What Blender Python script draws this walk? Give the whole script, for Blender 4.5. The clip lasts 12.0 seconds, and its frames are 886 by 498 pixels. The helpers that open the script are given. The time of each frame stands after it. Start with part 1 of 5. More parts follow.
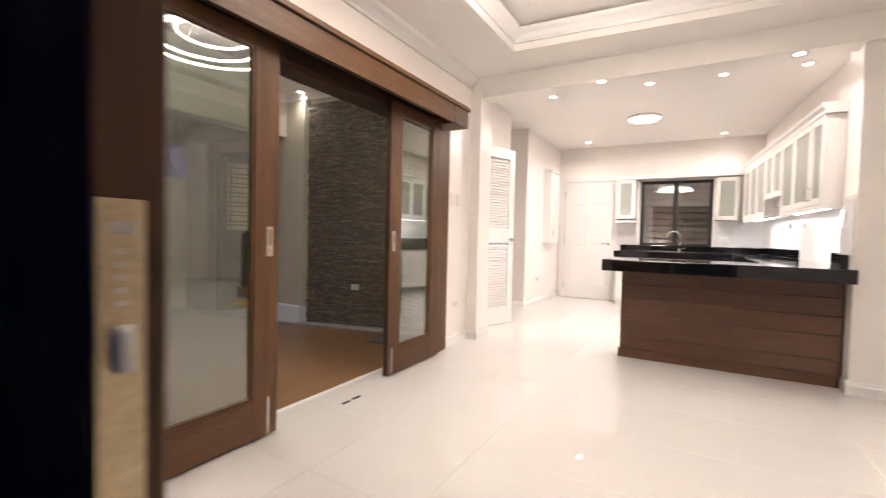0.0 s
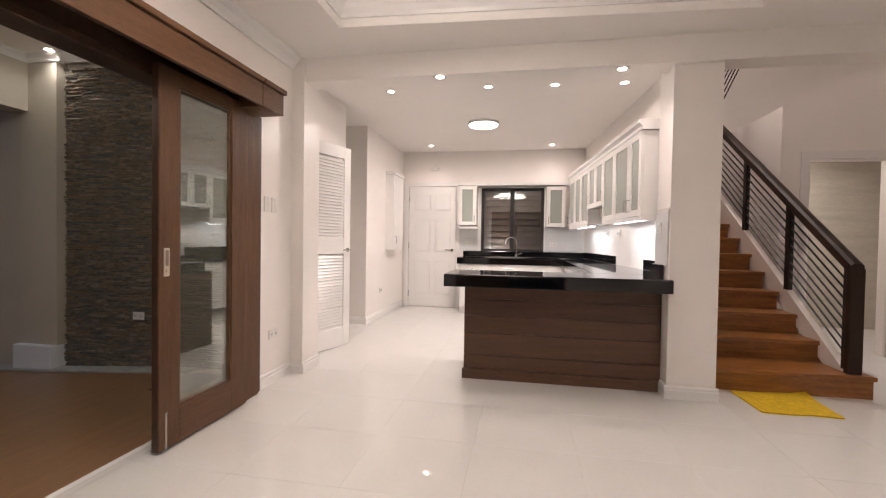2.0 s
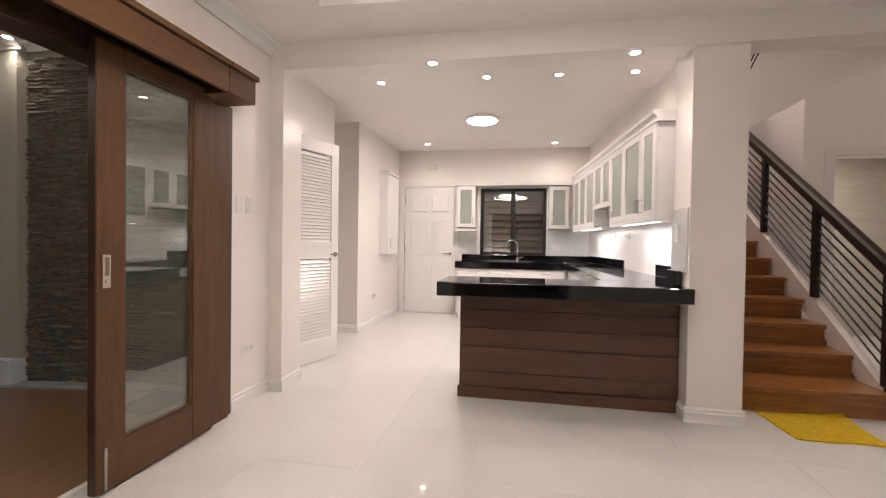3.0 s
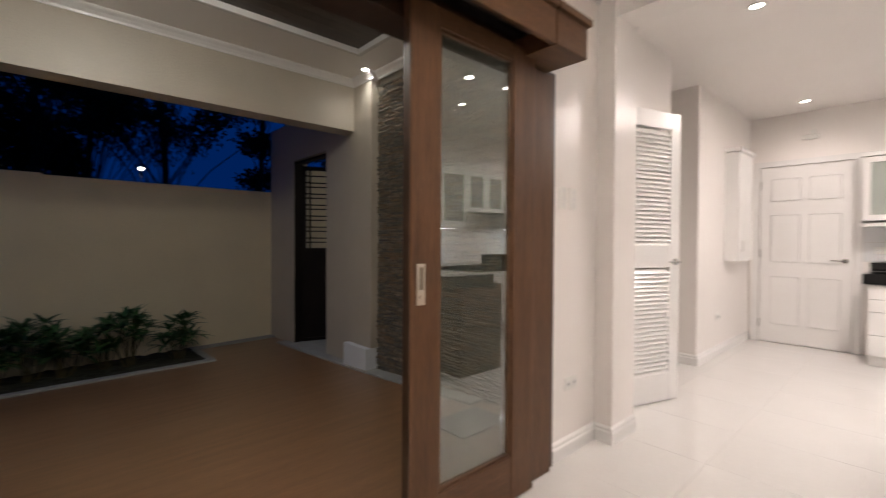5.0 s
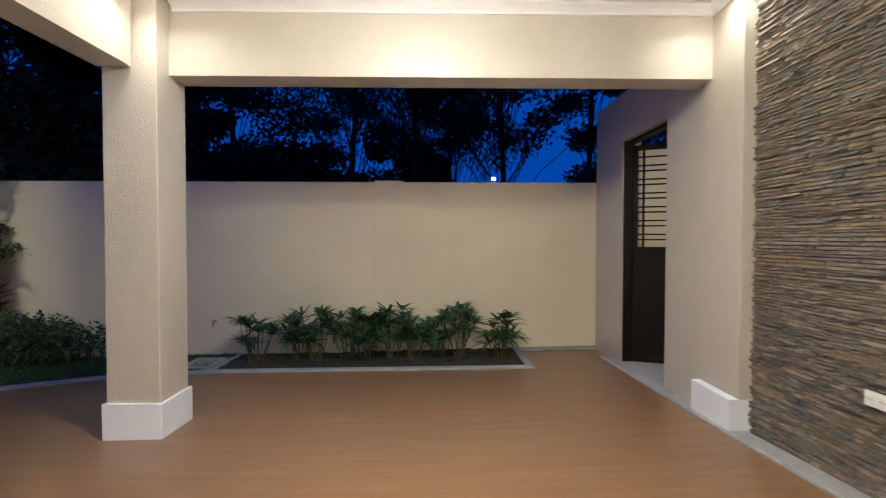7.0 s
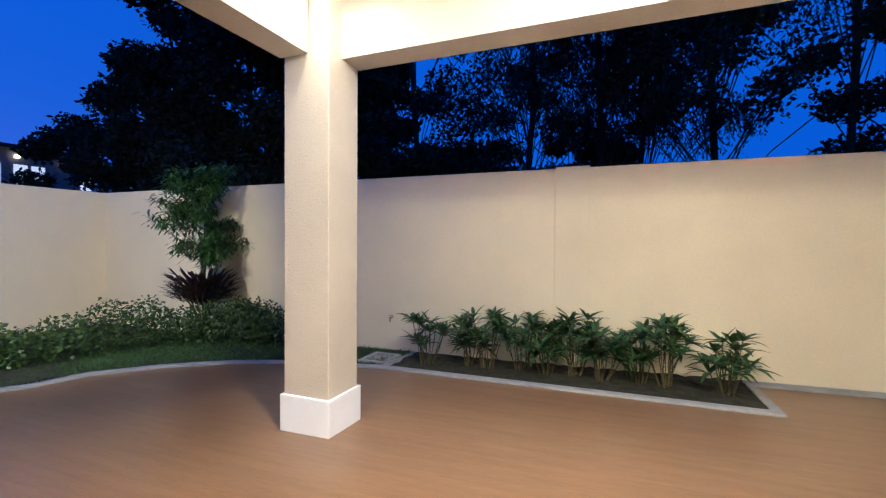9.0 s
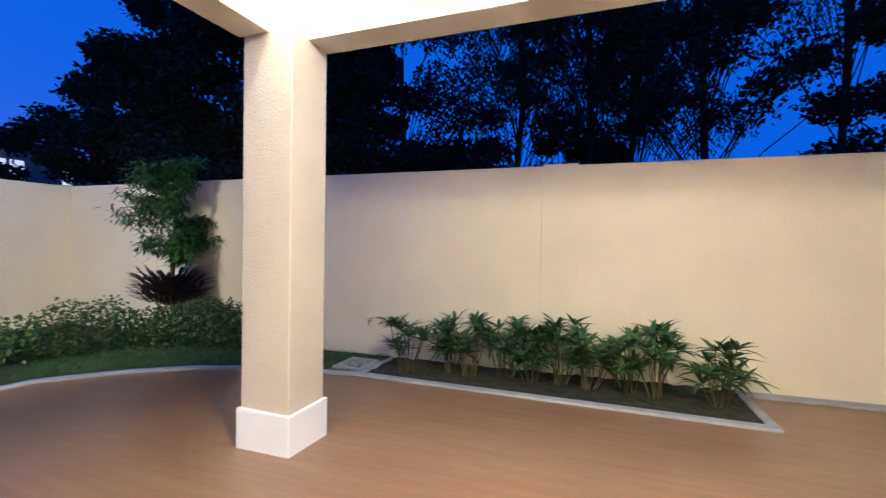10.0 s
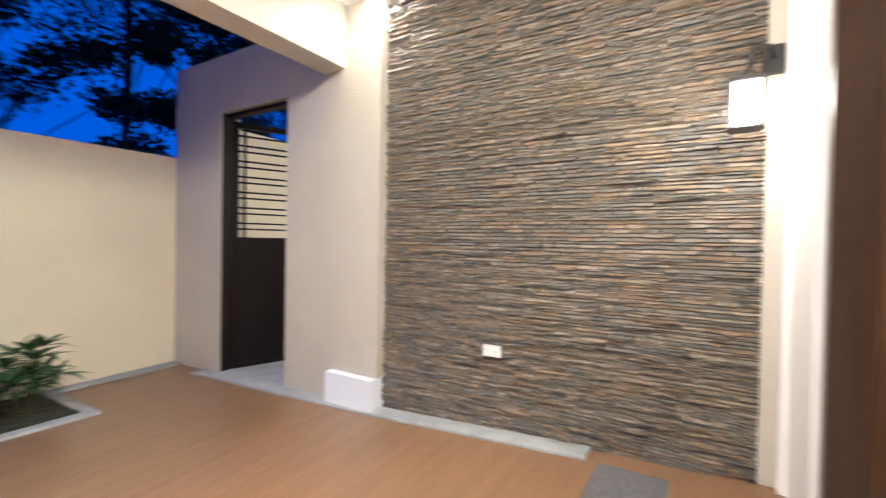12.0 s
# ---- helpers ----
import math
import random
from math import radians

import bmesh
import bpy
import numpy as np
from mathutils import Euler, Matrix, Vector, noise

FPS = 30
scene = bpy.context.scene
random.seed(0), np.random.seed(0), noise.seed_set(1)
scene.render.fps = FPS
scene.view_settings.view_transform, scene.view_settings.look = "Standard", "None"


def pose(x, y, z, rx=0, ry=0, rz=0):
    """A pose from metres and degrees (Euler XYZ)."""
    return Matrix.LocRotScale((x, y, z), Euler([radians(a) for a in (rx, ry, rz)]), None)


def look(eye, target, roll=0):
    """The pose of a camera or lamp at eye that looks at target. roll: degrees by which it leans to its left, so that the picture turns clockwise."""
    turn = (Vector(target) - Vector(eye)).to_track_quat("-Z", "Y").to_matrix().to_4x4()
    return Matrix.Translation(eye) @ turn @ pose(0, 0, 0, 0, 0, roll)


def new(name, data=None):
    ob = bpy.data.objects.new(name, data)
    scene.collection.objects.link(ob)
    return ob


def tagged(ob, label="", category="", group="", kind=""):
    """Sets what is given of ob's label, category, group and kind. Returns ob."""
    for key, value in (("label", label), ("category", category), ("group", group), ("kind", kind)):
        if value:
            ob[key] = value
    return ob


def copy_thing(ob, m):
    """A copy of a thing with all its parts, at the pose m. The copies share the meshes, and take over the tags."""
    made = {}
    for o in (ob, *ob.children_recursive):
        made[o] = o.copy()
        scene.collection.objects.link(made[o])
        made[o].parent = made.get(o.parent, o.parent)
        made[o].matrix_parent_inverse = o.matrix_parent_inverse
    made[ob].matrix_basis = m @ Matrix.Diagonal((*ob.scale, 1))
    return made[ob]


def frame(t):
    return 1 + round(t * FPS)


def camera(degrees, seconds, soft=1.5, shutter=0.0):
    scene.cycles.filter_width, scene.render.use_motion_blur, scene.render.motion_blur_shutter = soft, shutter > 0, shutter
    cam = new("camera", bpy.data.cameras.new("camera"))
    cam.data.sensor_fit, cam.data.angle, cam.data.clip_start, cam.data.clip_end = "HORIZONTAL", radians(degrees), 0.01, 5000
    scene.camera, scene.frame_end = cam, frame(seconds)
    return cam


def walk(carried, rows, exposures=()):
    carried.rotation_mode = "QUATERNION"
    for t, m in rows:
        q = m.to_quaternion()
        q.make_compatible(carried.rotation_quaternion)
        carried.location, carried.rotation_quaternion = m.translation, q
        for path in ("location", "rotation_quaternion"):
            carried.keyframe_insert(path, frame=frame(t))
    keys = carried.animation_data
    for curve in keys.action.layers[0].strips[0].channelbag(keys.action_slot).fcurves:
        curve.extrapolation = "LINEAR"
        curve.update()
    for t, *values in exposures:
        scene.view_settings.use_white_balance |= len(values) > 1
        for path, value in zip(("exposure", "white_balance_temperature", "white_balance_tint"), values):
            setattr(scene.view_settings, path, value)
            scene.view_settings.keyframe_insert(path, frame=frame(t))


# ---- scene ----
cam = camera(90.9, 12.0, soft=1.2, shutter=0.4)
PATH = [
    (0, (0.218, 0.56, 1.064), (-0.776, 2.294, 1.001), 1.3),
    (0.5, (0.205, 0.754, 1.06), (-0.513, 2.62, 0.999), 1.3),
    (1, (0.202, 0.917, 1.122), (-0.362, 2.836, 1.066), 1.2),
    (1.5, (0.163, 1.025, 1.144), (-0.261, 2.979, 1.095), 1.1),
    (2, (0.141, 1.188, 1.153), (-0.221, 3.154, 1.111), 0.9),
    (2.5, (0.158, 1.378, 1.173), (-0.197, 3.346, 1.137), 0.8),
    (2.7, (0.163, 1.441, 1.165), (-0.19, 3.409, 1.132), 0.8),
    (4.3, (-0.259, 2.004, 1.184), (-1.201, 3.768, 1.15), 0.6),
    (4.5, (-0.307, 2.072, 1.187), (-1.425, 3.729, 1.156), 0.4),
    (5, (-0.492, 2.188, 1.167), (-1.973, 3.532, 1.134), 0.3),
    (5.5, (-0.725, 2.316, 1.16), (-2.448, 3.332, 1.124), 0.2),
    (6, (-0.942, 2.454, 1.164), (-2.823, 3.132, 1.126), -0.0),
    (6.5, (-1.119, 2.546, 1.167), (-3.097, 2.839, 1.123), 0.1),
    (7, (-1.36, 2.583, 1.151), (-3.359, 2.61, 1.107), 0.1),
    (7.5, (-1.563, 2.591, 1.136), (-3.556, 2.422, 1.085), 0.1),
    (7.7, (-1.637, 2.593, 1.11), (-3.617, 2.318, 1.072), 0.0),
    (9.5, (-2.117, 2.403, 1.08), (-3.954, 1.614, 1.033), 0.5),
    (10, (-2.271, 2.437, 1.087), (-4.142, 1.732, 1.047), 1.0),
    (10.5, (-2.438, 2.514, 1.036), (-4.4, 2.129, 0.995), 1.1),
    (11, (-2.387, 2.414, 1.028), (-4.347, 2.81, 0.991), 1.3),
    (11.5, (-2.309, 2.291, 1.034), (-3.903, 3.499, 1.012), 1.0),
    (12, (-2.227, 2.226, 1.052), (-3.268, 3.933, 1.025), 1.0),
]
EXPOSURES = [(0.0, 0.6, 6500, 10), (0.5, 0.22, 6500, 11), (1.5, 0.04, 6500, 12), (4.5, -0.06, 6450, 10), (5.5, 0.34, 6250, 8), (6.0, 1.06, 6250, 7), (6.5, 1.67, 6300, 7), (7.5, 2.36, 6350, 7), (9.5, 3.0, 6450, 9), (10.5, 3.12, 6400, 9), (11.0, 3.2, 6200, 9), (11.5, 3.16, 5900, 9), (12.0, 2.92, 6050, 10)]
walk(cam, [(t, look(eye, target, roll)) for t, eye, target, roll in PATH], EXPOSURES)

# ---- world and light ----
world = bpy.data.worlds.new("dusk")
world.use_nodes = True
scene.world = world
wn = world.node_tree
sky = wn.nodes.new("ShaderNodeTexSky")
sky.sky_type, sky.sun_disc = "NISHITA", False
sky.sun_elevation, sky.sun_rotation, sky.ozone_density = radians(1.0), radians(200), 6.0
dusk = wn.nodes.new("ShaderNodeMix")
dusk.data_type, dusk.blend_type = "RGBA", "MIX"
dusk.inputs[0].default_value = 0.995
dusk.inputs[7].default_value = (0.0005, 0.021, 0.142, 1)
wn.links.new(sky.outputs[0], dusk.inputs[6])
wn.links.new(dusk.outputs[2], wn.nodes["Background"].inputs[0])
wn.nodes["Background"].inputs[1].default_value = 0.63


def lamp(x, y, z, watts, size=0.09, colour=(1.0, 0.9, 0.78), spread=150, aim=(0, 0, 0)):
    d = bpy.data.lights.new("downlight_lamp", "AREA")
    d.shape, d.size, d.energy, d.color, d.spread = "DISK", size, watts, colour, radians(spread)
    o = new("downlight_lamp", d)
    o.matrix_world = pose(x, y, z, *aim)
    return o


LIVING = (1.0, 0.865, 0.80)
WARM, COOL = (1.0, 0.86, 0.70), (0.95, 0.97, 1.0)


# ---- materials ----
def material(name, colour, rough=0.5, metal=0.0, vary=0.08, scale=6.0, fine=60.0, bump=0.05, stretch=(1, 1, 1), per_piece=0.0, coat=0.0, spec=0.5, dark=None):
    """A surface with grain at two scales, fine relief and, for pieces, a tone of its own for each."""
    m = bpy.data.materials.new(name)
    m.use_nodes = True
    nt, p = m.node_tree, m.node_tree.nodes["Principled BSDF"]
    N, L = nt.nodes.new, nt.links.new
    tc, mp = N("ShaderNodeTexCoord"), N("ShaderNodeMapping")
    mp.inputs["Scale"].default_value = stretch
    L(tc.outputs["Object"], mp.inputs[0])
    big, small = N("ShaderNodeTexNoise"), N("ShaderNodeTexNoise")
    big.inputs["Scale"].default_value, small.inputs["Scale"].default_value = scale, fine
    small.inputs["Detail"].default_value = 4
    L(mp.outputs[0], big.inputs["Vector"]), L(mp.outputs[0], small.inputs["Vector"])
    add = N("ShaderNodeMath")
    add.operation = "ADD"
    L(big.outputs["Fac"], add.inputs[0]), L(small.outputs["Fac"], add.inputs[1])
    rng = N("ShaderNodeMapRange")
    rng.inputs[1].default_value, rng.inputs[2].default_value = 0.65, 1.35
    L(add.outputs[0], rng.inputs[0])
    mix = N("ShaderNodeMix")
    mix.data_type = "RGBA"
    lo = dark if dark else [c * (1 - 2 * vary) for c in colour]
    hi = colour if dark else [min(1, c * (1 + 0.6 * vary)) for c in colour]
    mix.inputs[6].default_value, mix.inputs[7].default_value = (*lo, 1), (*hi, 1)
    L(rng.outputs[0], mix.inputs[0])
    out = mix.outputs[2]
    if per_piece:
        info, isl, hsv, ad = N("ShaderNodeObjectInfo"), N("ShaderNodeNewGeometry"), N("ShaderNodeHueSaturation"), N("ShaderNodeMath")
        ad.operation = "ADD"
        L(info.outputs["Random"], ad.inputs[0]), L(isl.outputs["Random Per Island"], ad.inputs[1])
        r2 = N("ShaderNodeMapRange")
        r2.inputs[2].default_value, r2.inputs[3].default_value, r2.inputs[4].default_value = 2.0, 1 - per_piece, 1 + per_piece
        L(ad.outputs[0], r2.inputs[0]), L(r2.outputs[0], hsv.inputs["Value"]), L(out, hsv.inputs["Color"])
        out = hsv.outputs[0]
    L(out, p.inputs["Base Color"])
    p.inputs["Roughness"].default_value, p.inputs["Metallic"].default_value = rough, metal
    p.inputs["Coat Weight"].default_value, p.inputs["Coat Roughness"].default_value = coat, 0.08
    p.inputs["Specular IOR Level"].default_value = spec
    if bump:
        b = N("ShaderNodeBump")
        b.inputs["Strength"].default_value, b.inputs["Distance"].default_value = bump, 0.01
        L(add.outputs[0], b.inputs["Height"]), L(b.outputs[0], p.inputs["Normal"])
    return m


def glowing(name, colour, strength):
    m = bpy.data.materials.new(name)
    m.use_nodes = True
    p = m.node_tree.nodes["Principled BSDF"]
    p.inputs["Base Color"].default_value = (0.9, 0.9, 0.88, 1)
    p.inputs["Emission Color"].default_value = (*colour, 1)
    p.inputs["Emission Strength"].default_value = strength
    return m


def glass(name, rough=0.0, colour=(1, 1, 1), share=0.05):
    """A thin pane: mostly clear, with a mirror's share that grows with the slant."""
    m = bpy.data.materials.new(name)
    m.use_nodes = True
    nt = m.node_tree
    N, L = nt.nodes.new, nt.links.new
    tr, gl, fr, mx, pw = N("ShaderNodeBsdfTransparent"), N("ShaderNodeBsdfGlossy"), N("ShaderNodeLayerWeight"), N("ShaderNodeMixShader"), N("ShaderNodeMath")
    tr.inputs[0].default_value = (*colour, 1)
    gl.inputs["Roughness"].default_value = rough
    fr.inputs[0].default_value = 0.5
    pw.operation, pw.inputs[1].default_value = "POWER", 3.5
    mul = N("ShaderNodeMath")
    mul.operation, mul.use_clamp = "MULTIPLY_ADD", True
    mul.inputs[1].default_value, mul.inputs[2].default_value = 0.85, share
    L(fr.outputs["Facing"], pw.inputs[0]), L(pw.outputs[0], mul.inputs[0]), L(mul.outputs[0], mx.inputs[0]), L(tr.outputs[0], mx.inputs[1]), L(gl.outputs[0], mx.inputs[2])
    L(mx.outputs[0], nt.nodes["Material Output"].inputs[0])
    return m


PAINT = material("white_wall_paint", (0.85, 0.805, 0.77), 0.30, vary=0.02, scale=2, fine=140, bump=0.02, spec=0.35)
CEIL = material("ceiling_paint", (0.86, 0.825, 0.79), 0.40, vary=0.015, scale=2, fine=120, bump=0.01)
TRIM = material("white_gloss_paint", (0.82, 0.80, 0.78), 0.25, vary=0.02, scale=3, fine=90, bump=0.01)
# Patio cream is set darker, boundary cream lighter, to stand in for lighting.
CREAM = material("dimmed_cream", (0.57, 0.51, 0.425), 0.27, vary=0.04, scale=3, fine=75, bump=0.42)
CREAM_OUT = material("lifted_cream", (0.83, 0.725, 0.52), 0.85, vary=0.06, scale=1.2, fine=90, bump=0.08)
TILE = material("polished_porcelain", (0.68, 0.665, 0.64), 0.035, vary=0.02, scale=3, fine=40, bump=0.0, per_piece=0.012, spec=0.85)
GROUT = material("grout", (0.66, 0.63, 0.59), 0.9, vary=0.1)
DECK = material("brown_wood_look_tile", (0.255, 0.138, 0.070), 0.31, vary=0.14, scale=3, fine=30, bump=0.02, stretch=(6, 0.5, 6), per_piece=0.05)
KERB = material("grey_cement", (0.36, 0.36, 0.34), 0.8, vary=0.12, scale=8, fine=80, bump=0.12)
WALNUT = material("stained_walnut", (0.120, 0.058, 0.026), 0.45, vary=0.22, scale=5, fine=40, bump=0.03, stretch=(5, 5, 0.5), spec=0.28)
WALNUT_H = material("stained_walnut_rails", (0.122, 0.059, 0.027), 0.45, vary=0.22, scale=5, fine=40, bump=0.03, stretch=(4, 0.5, 5), spec=0.28)
PANEL = material("island_walnut_boards", (0.10, 0.045, 0.022), 0.38, vary=0.22, scale=4, fine=35, bump=0.04, stretch=(0.5, 5, 6), per_piece=0.06)
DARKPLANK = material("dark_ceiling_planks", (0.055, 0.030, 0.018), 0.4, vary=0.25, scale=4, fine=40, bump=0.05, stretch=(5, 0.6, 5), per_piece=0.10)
RAILWOOD = material("near_black_walnut", (0.034, 0.018, 0.012), 0.5, spec=0.25, vary=0.2, scale=5, fine=40, bump=0.03, stretch=(4, 0.5, 5))
# Walnut taken darker to stand in for shade on jambs and leaf edges.
FRAMEWOOD = material("shaded_frame_walnut", (0.062, 0.030, 0.016), 0.38, vary=0.2, scale=5, fine=40, bump=0.03, stretch=(5, 5, 0.5))
BRASS = material("worn_pale_brass", (0.62, 0.51, 0.34), 0.32, metal=1.0, vary=0.15, scale=20, fine=200, bump=0.03)
BLADE = material("bronze_louvre_glass", (0.115, 0.092, 0.070), 0.25, vary=0.2, scale=4, fine=40, bump=0.0)
OAK = material("orange_oak_treads", (0.34, 0.135, 0.035), 0.28, vary=0.28, scale=5, fine=30, bump=0.03, stretch=(0.6, 7, 7), per_piece=0.05)
GRANITE = material("black_granite", (0.006, 0.006, 0.007), 0.05, vary=0.3, scale=40, fine=300, bump=0.0, spec=0.6)
BLACKMETAL = material("black_painted_steel", (0.015, 0.012, 0.011), 0.4, vary=0.2, bump=0.01)
BRONZE = material("dark_brown_gate_steel", (0.010, 0.006, 0.005), 0.5, spec=0.2, vary=0.2, scale=4, bump=0.03)
CHROME = material("brushed_steel", (0.52, 0.50, 0.47), 0.25, metal=1.0, vary=0.05, fine=200, bump=0.02)
PULL = material("satin_nickel_pull", (0.54, 0.48, 0.40), 0.38, metal=0.45, vary=0.06, fine=150, bump=0.02)
# Brownish dark steel stands in for shade and reflection in the pull's recess.
PULLDARK = material("shaded_recess_steel", (0.30, 0.25, 0.19), 0.45, metal=0.8, vary=0.2, fine=150, bump=0.02)
WINFRAME = material("dark_bronze_aluminium", (0.012, 0.010, 0.009), 0.4, vary=0.15, bump=0.0)
SPLASH = material("pale_wall_tile", (0.72, 0.72, 0.72), 0.15, vary=0.03, scale=3, fine=60, bump=0.0, per_piece=0.02)
STONE = material("ledge_stone", (0.20, 0.17, 0.14), 0.75, vary=0.3, scale=18, fine=120, bump=0.35, stretch=(1, 1, 3))


def stone_tones(m):
    """Each stone takes slate, grey, tan or pale from its own random number."""
    nt = m.node_tree
    N, L = nt.nodes.new, nt.links.new
    p = nt.nodes["Principled BSDF"]
    grain = p.inputs["Base Color"].links[0].from_socket
    info, isl, ad, ramp, mix = N("ShaderNodeObjectInfo"), N("ShaderNodeNewGeometry"), N("ShaderNodeMath"), N("ShaderNodeValToRGB"), N("ShaderNodeMix")
    ad.operation = "ADD"
    fr = N("ShaderNodeMath")
    fr.operation = "FRACT"
    L(info.outputs["Random"], ad.inputs[0]), L(isl.outputs["Random Per Island"], ad.inputs[1]), L(ad.outputs[0], fr.inputs[0]), L(fr.outputs[0], ramp.inputs[0])
    e = ramp.color_ramp.elements
    e[0].position, e[0].color = 0.0, (0.15, 0.16, 0.172, 1)
    e[1].position, e[1].color = 1.0, (0.35, 0.335, 0.305, 1)
    for at, c in ((0.25, (0.185, 0.196, 0.205)), (0.45, (0.215, 0.202, 0.182)), (0.65, (0.28, 0.23, 0.175)), (0.8, (0.24, 0.235, 0.222))):
        e.new(at).color = (*c, 1)
    mix.data_type, mix.blend_type = "RGBA", "MULTIPLY"
    gain = N("ShaderNodeVectorMath")
    gain.operation = "SCALE"
    gain.inputs[3].default_value = 5.7
    L(grain, gain.inputs[0])
    mix.inputs[0].default_value = 1.0
    L(ramp.outputs[0], mix.inputs[6]), L(gain.outputs[0], mix.inputs[7]), L(mix.outputs[2], p.inputs["Base Color"])


stone_tones(STONE)
PLINTH = material("cool_white_plinth_paint", (0.82, 0.84, 0.88), 0.4, vary=0.03, scale=5, fine=90, bump=0.03)
PLASTIC = material("white_plastic", (0.78, 0.76, 0.72), 0.35, vary=0.01, bump=0.0)
YELLOW = material("yellow_mat_pile", (0.70, 0.46, 0.01), 0.95, vary=0.15, scale=30, fine=250, bump=0.5)
MATDARK = material("dark_doormat", (0.13, 0.12, 0.12), 0.95, vary=0.2, scale=40, fine=300, bump=0.5)
SOIL = material("dark_soil", (0.034, 0.034, 0.017), 0.95, vary=0.4, scale=15, fine=120, bump=0.6)
GRASS = material("lawn_blades", (0.05, 0.14, 0.03), 0.7, vary=0.4, scale=20, fine=100, bump=0.2)
GROUNDM = material("earth", (0.05, 0.05, 0.03), 0.95, vary=0.3, scale=0.5, bump=0.3)
LEAF = material("palm_leaf_green", (0.045, 0.125, 0.03), 0.4, vary=0.35, scale=9, fine=50, bump=0.05, per_piece=0.25)
LEAF_B = material("hedge_leaf_green", (0.048, 0.108, 0.021), 0.5, vary=0.35, scale=9, fine=50, bump=0.05, per_piece=0.35)
LEAF_P = material("purple_leaf", (0.018, 0.005, 0.008), 0.55, vary=0.3, scale=9, fine=50, bump=0.05, per_piece=0.3)
# Night shade is in the near-black colour, so the crowns stay silhouettes.
LEAF_T = material("silhouette_tree_leaf", (0.008, 0.016, 0.006), 0.8, vary=0.3, scale=2, fine=10, bump=0.0, per_piece=0.4)
STEM = material("plant_stem", (0.12, 0.10, 0.04), 0.7, vary=0.3, scale=20, bump=0.2)
BARK = material("bark", (0.04, 0.03, 0.02), 0.9, vary=0.3, scale=8, bump=0.5)
GREYTILE = material("beige_bath_tile", (0.50, 0.47, 0.40), 0.3, vary=0.10, scale=4, fine=30, bump=0.02, stretch=(0.4, 1, 3))
# Pale wall colour lowered here to stand in for night darkness.
NIGHTWALL = material("night_dimmed_wall", (0.16, 0.15, 0.14), 0.9, vary=0.2, scale=2)
PANE = glass("clear_pane", share=0.12)
FROST = glass("etched_pane", rough=0.25, colour=(0.80, 0.86, 0.84), share=0.10)


def etch(m, tone=(0.52, 0.54, 0.49), share=0.45):
    """Frosting: a part of the pane scatters light like ground glass."""
    nt = m.node_tree
    df, mx, out = nt.nodes.new("ShaderNodeBsdfDiffuse"), nt.nodes.new("ShaderNodeMixShader"), nt.nodes["Material Output"]
    df.inputs[0].default_value = (*tone, 1)
    mx.inputs[0].default_value = share
    nt.links.new(out.inputs[0].links[0].from_socket, mx.inputs[1])
    nt.links.new(df.outputs[0], mx.inputs[2])
    nt.links.new(mx.outputs[0], out.inputs[0])


etch(FROST)
# Green tint and scatter stand in for dirt and reflected haze on the pane.
DOORGLASS = glass("hazy_door_pane", share=0.20, colour=(0.74, 0.79, 0.74))
etch(DOORGLASS, (0.62, 0.66, 0.58), 0.045)
BULB = glowing("lamp_glow", (1.0, 0.93, 0.82), 30.0)
RINGGLOW = glowing("led_ring_glow", (1.0, 0.92, 0.82), 14.0)
DISCGLOW = glowing("opal_diffuser_glow", (1.0, 0.95, 0.88), 9.0)
TUBEGLOW = glowing("under_cabinet_tube_glow", (0.93, 0.96, 1.0), 4.0)
FARGLOW = glowing("far_lamp_glow", (1.0, 0.9, 0.7), 1.0)
LANTERN = glowing("lantern_glass_glow", (1.0, 0.92, 0.80), 2.2)


# ---- building helpers ----
def box(bm, x0, y0, z0, x1, y1, z1, bevel=0.0):
    r = bmesh.ops.create_cube(bm, size=1.0, matrix=Matrix.Translation(((x0 + x1) / 2, (y0 + y1) / 2, (z0 + z1) / 2)) @ Matrix.Diagonal((abs(x1 - x0), abs(y1 - y0), abs(z1 - z0), 1)))
    if bevel:
        es = list({e for v in r["verts"] for e in v.link_edges})
        bmesh.ops.bevel(bm, geom=es, offset=bevel, segments=2, affect="EDGES", profile=0.5)
    return bm


def bb(x0, y0, z0, x1, y1, z1, bevel=0.0):
    return box(bmesh.new(), x0, y0, z0, x1, y1, z1, bevel)


def boxes(*rows):
    bm = bmesh.new()
    for r in rows:
        box(bm, *r)
    return bm


def rod(bm, a, b, r, n=12, r2=None):
    a, b = Vector(a), Vector(b)
    q = (b - a).to_track_quat("Z", "Y").to_matrix().to_4x4()
    bmesh.ops.create_cone(bm, cap_ends=True, segments=n, radius1=r, radius2=r if r2 is None else r2, depth=(b - a).length, matrix=Matrix.Translation((a + b) / 2) @ q)
    return bm


def pipe(bm, pts, r, n=10):
    """A round bar bent along the points."""
    rings = []
    for i, p in enumerate(pts):
        p = Vector(p)
        d = (Vector(pts[min(i + 1, len(pts) - 1)]) - Vector(pts[max(i - 1, 0)])).normalized()
        s = d.orthogonal().normalized() if i == 0 else (s - d * s.dot(d)).normalized()
        u = d.cross(s)
        rings.append([bm.verts.new(p + r * (math.cos(2 * math.pi * k / n) * s + math.sin(2 * math.pi * k / n) * u)) for k in range(n)])
    for a, b in zip(rings, rings[1:]):
        for k in range(n):
            bm.faces.new((a[k], a[(k + 1) % n], b[(k + 1) % n], b[k]))
    bm.faces.new(rings[0][::-1]), bm.faces.new(rings[-1])
    return bm


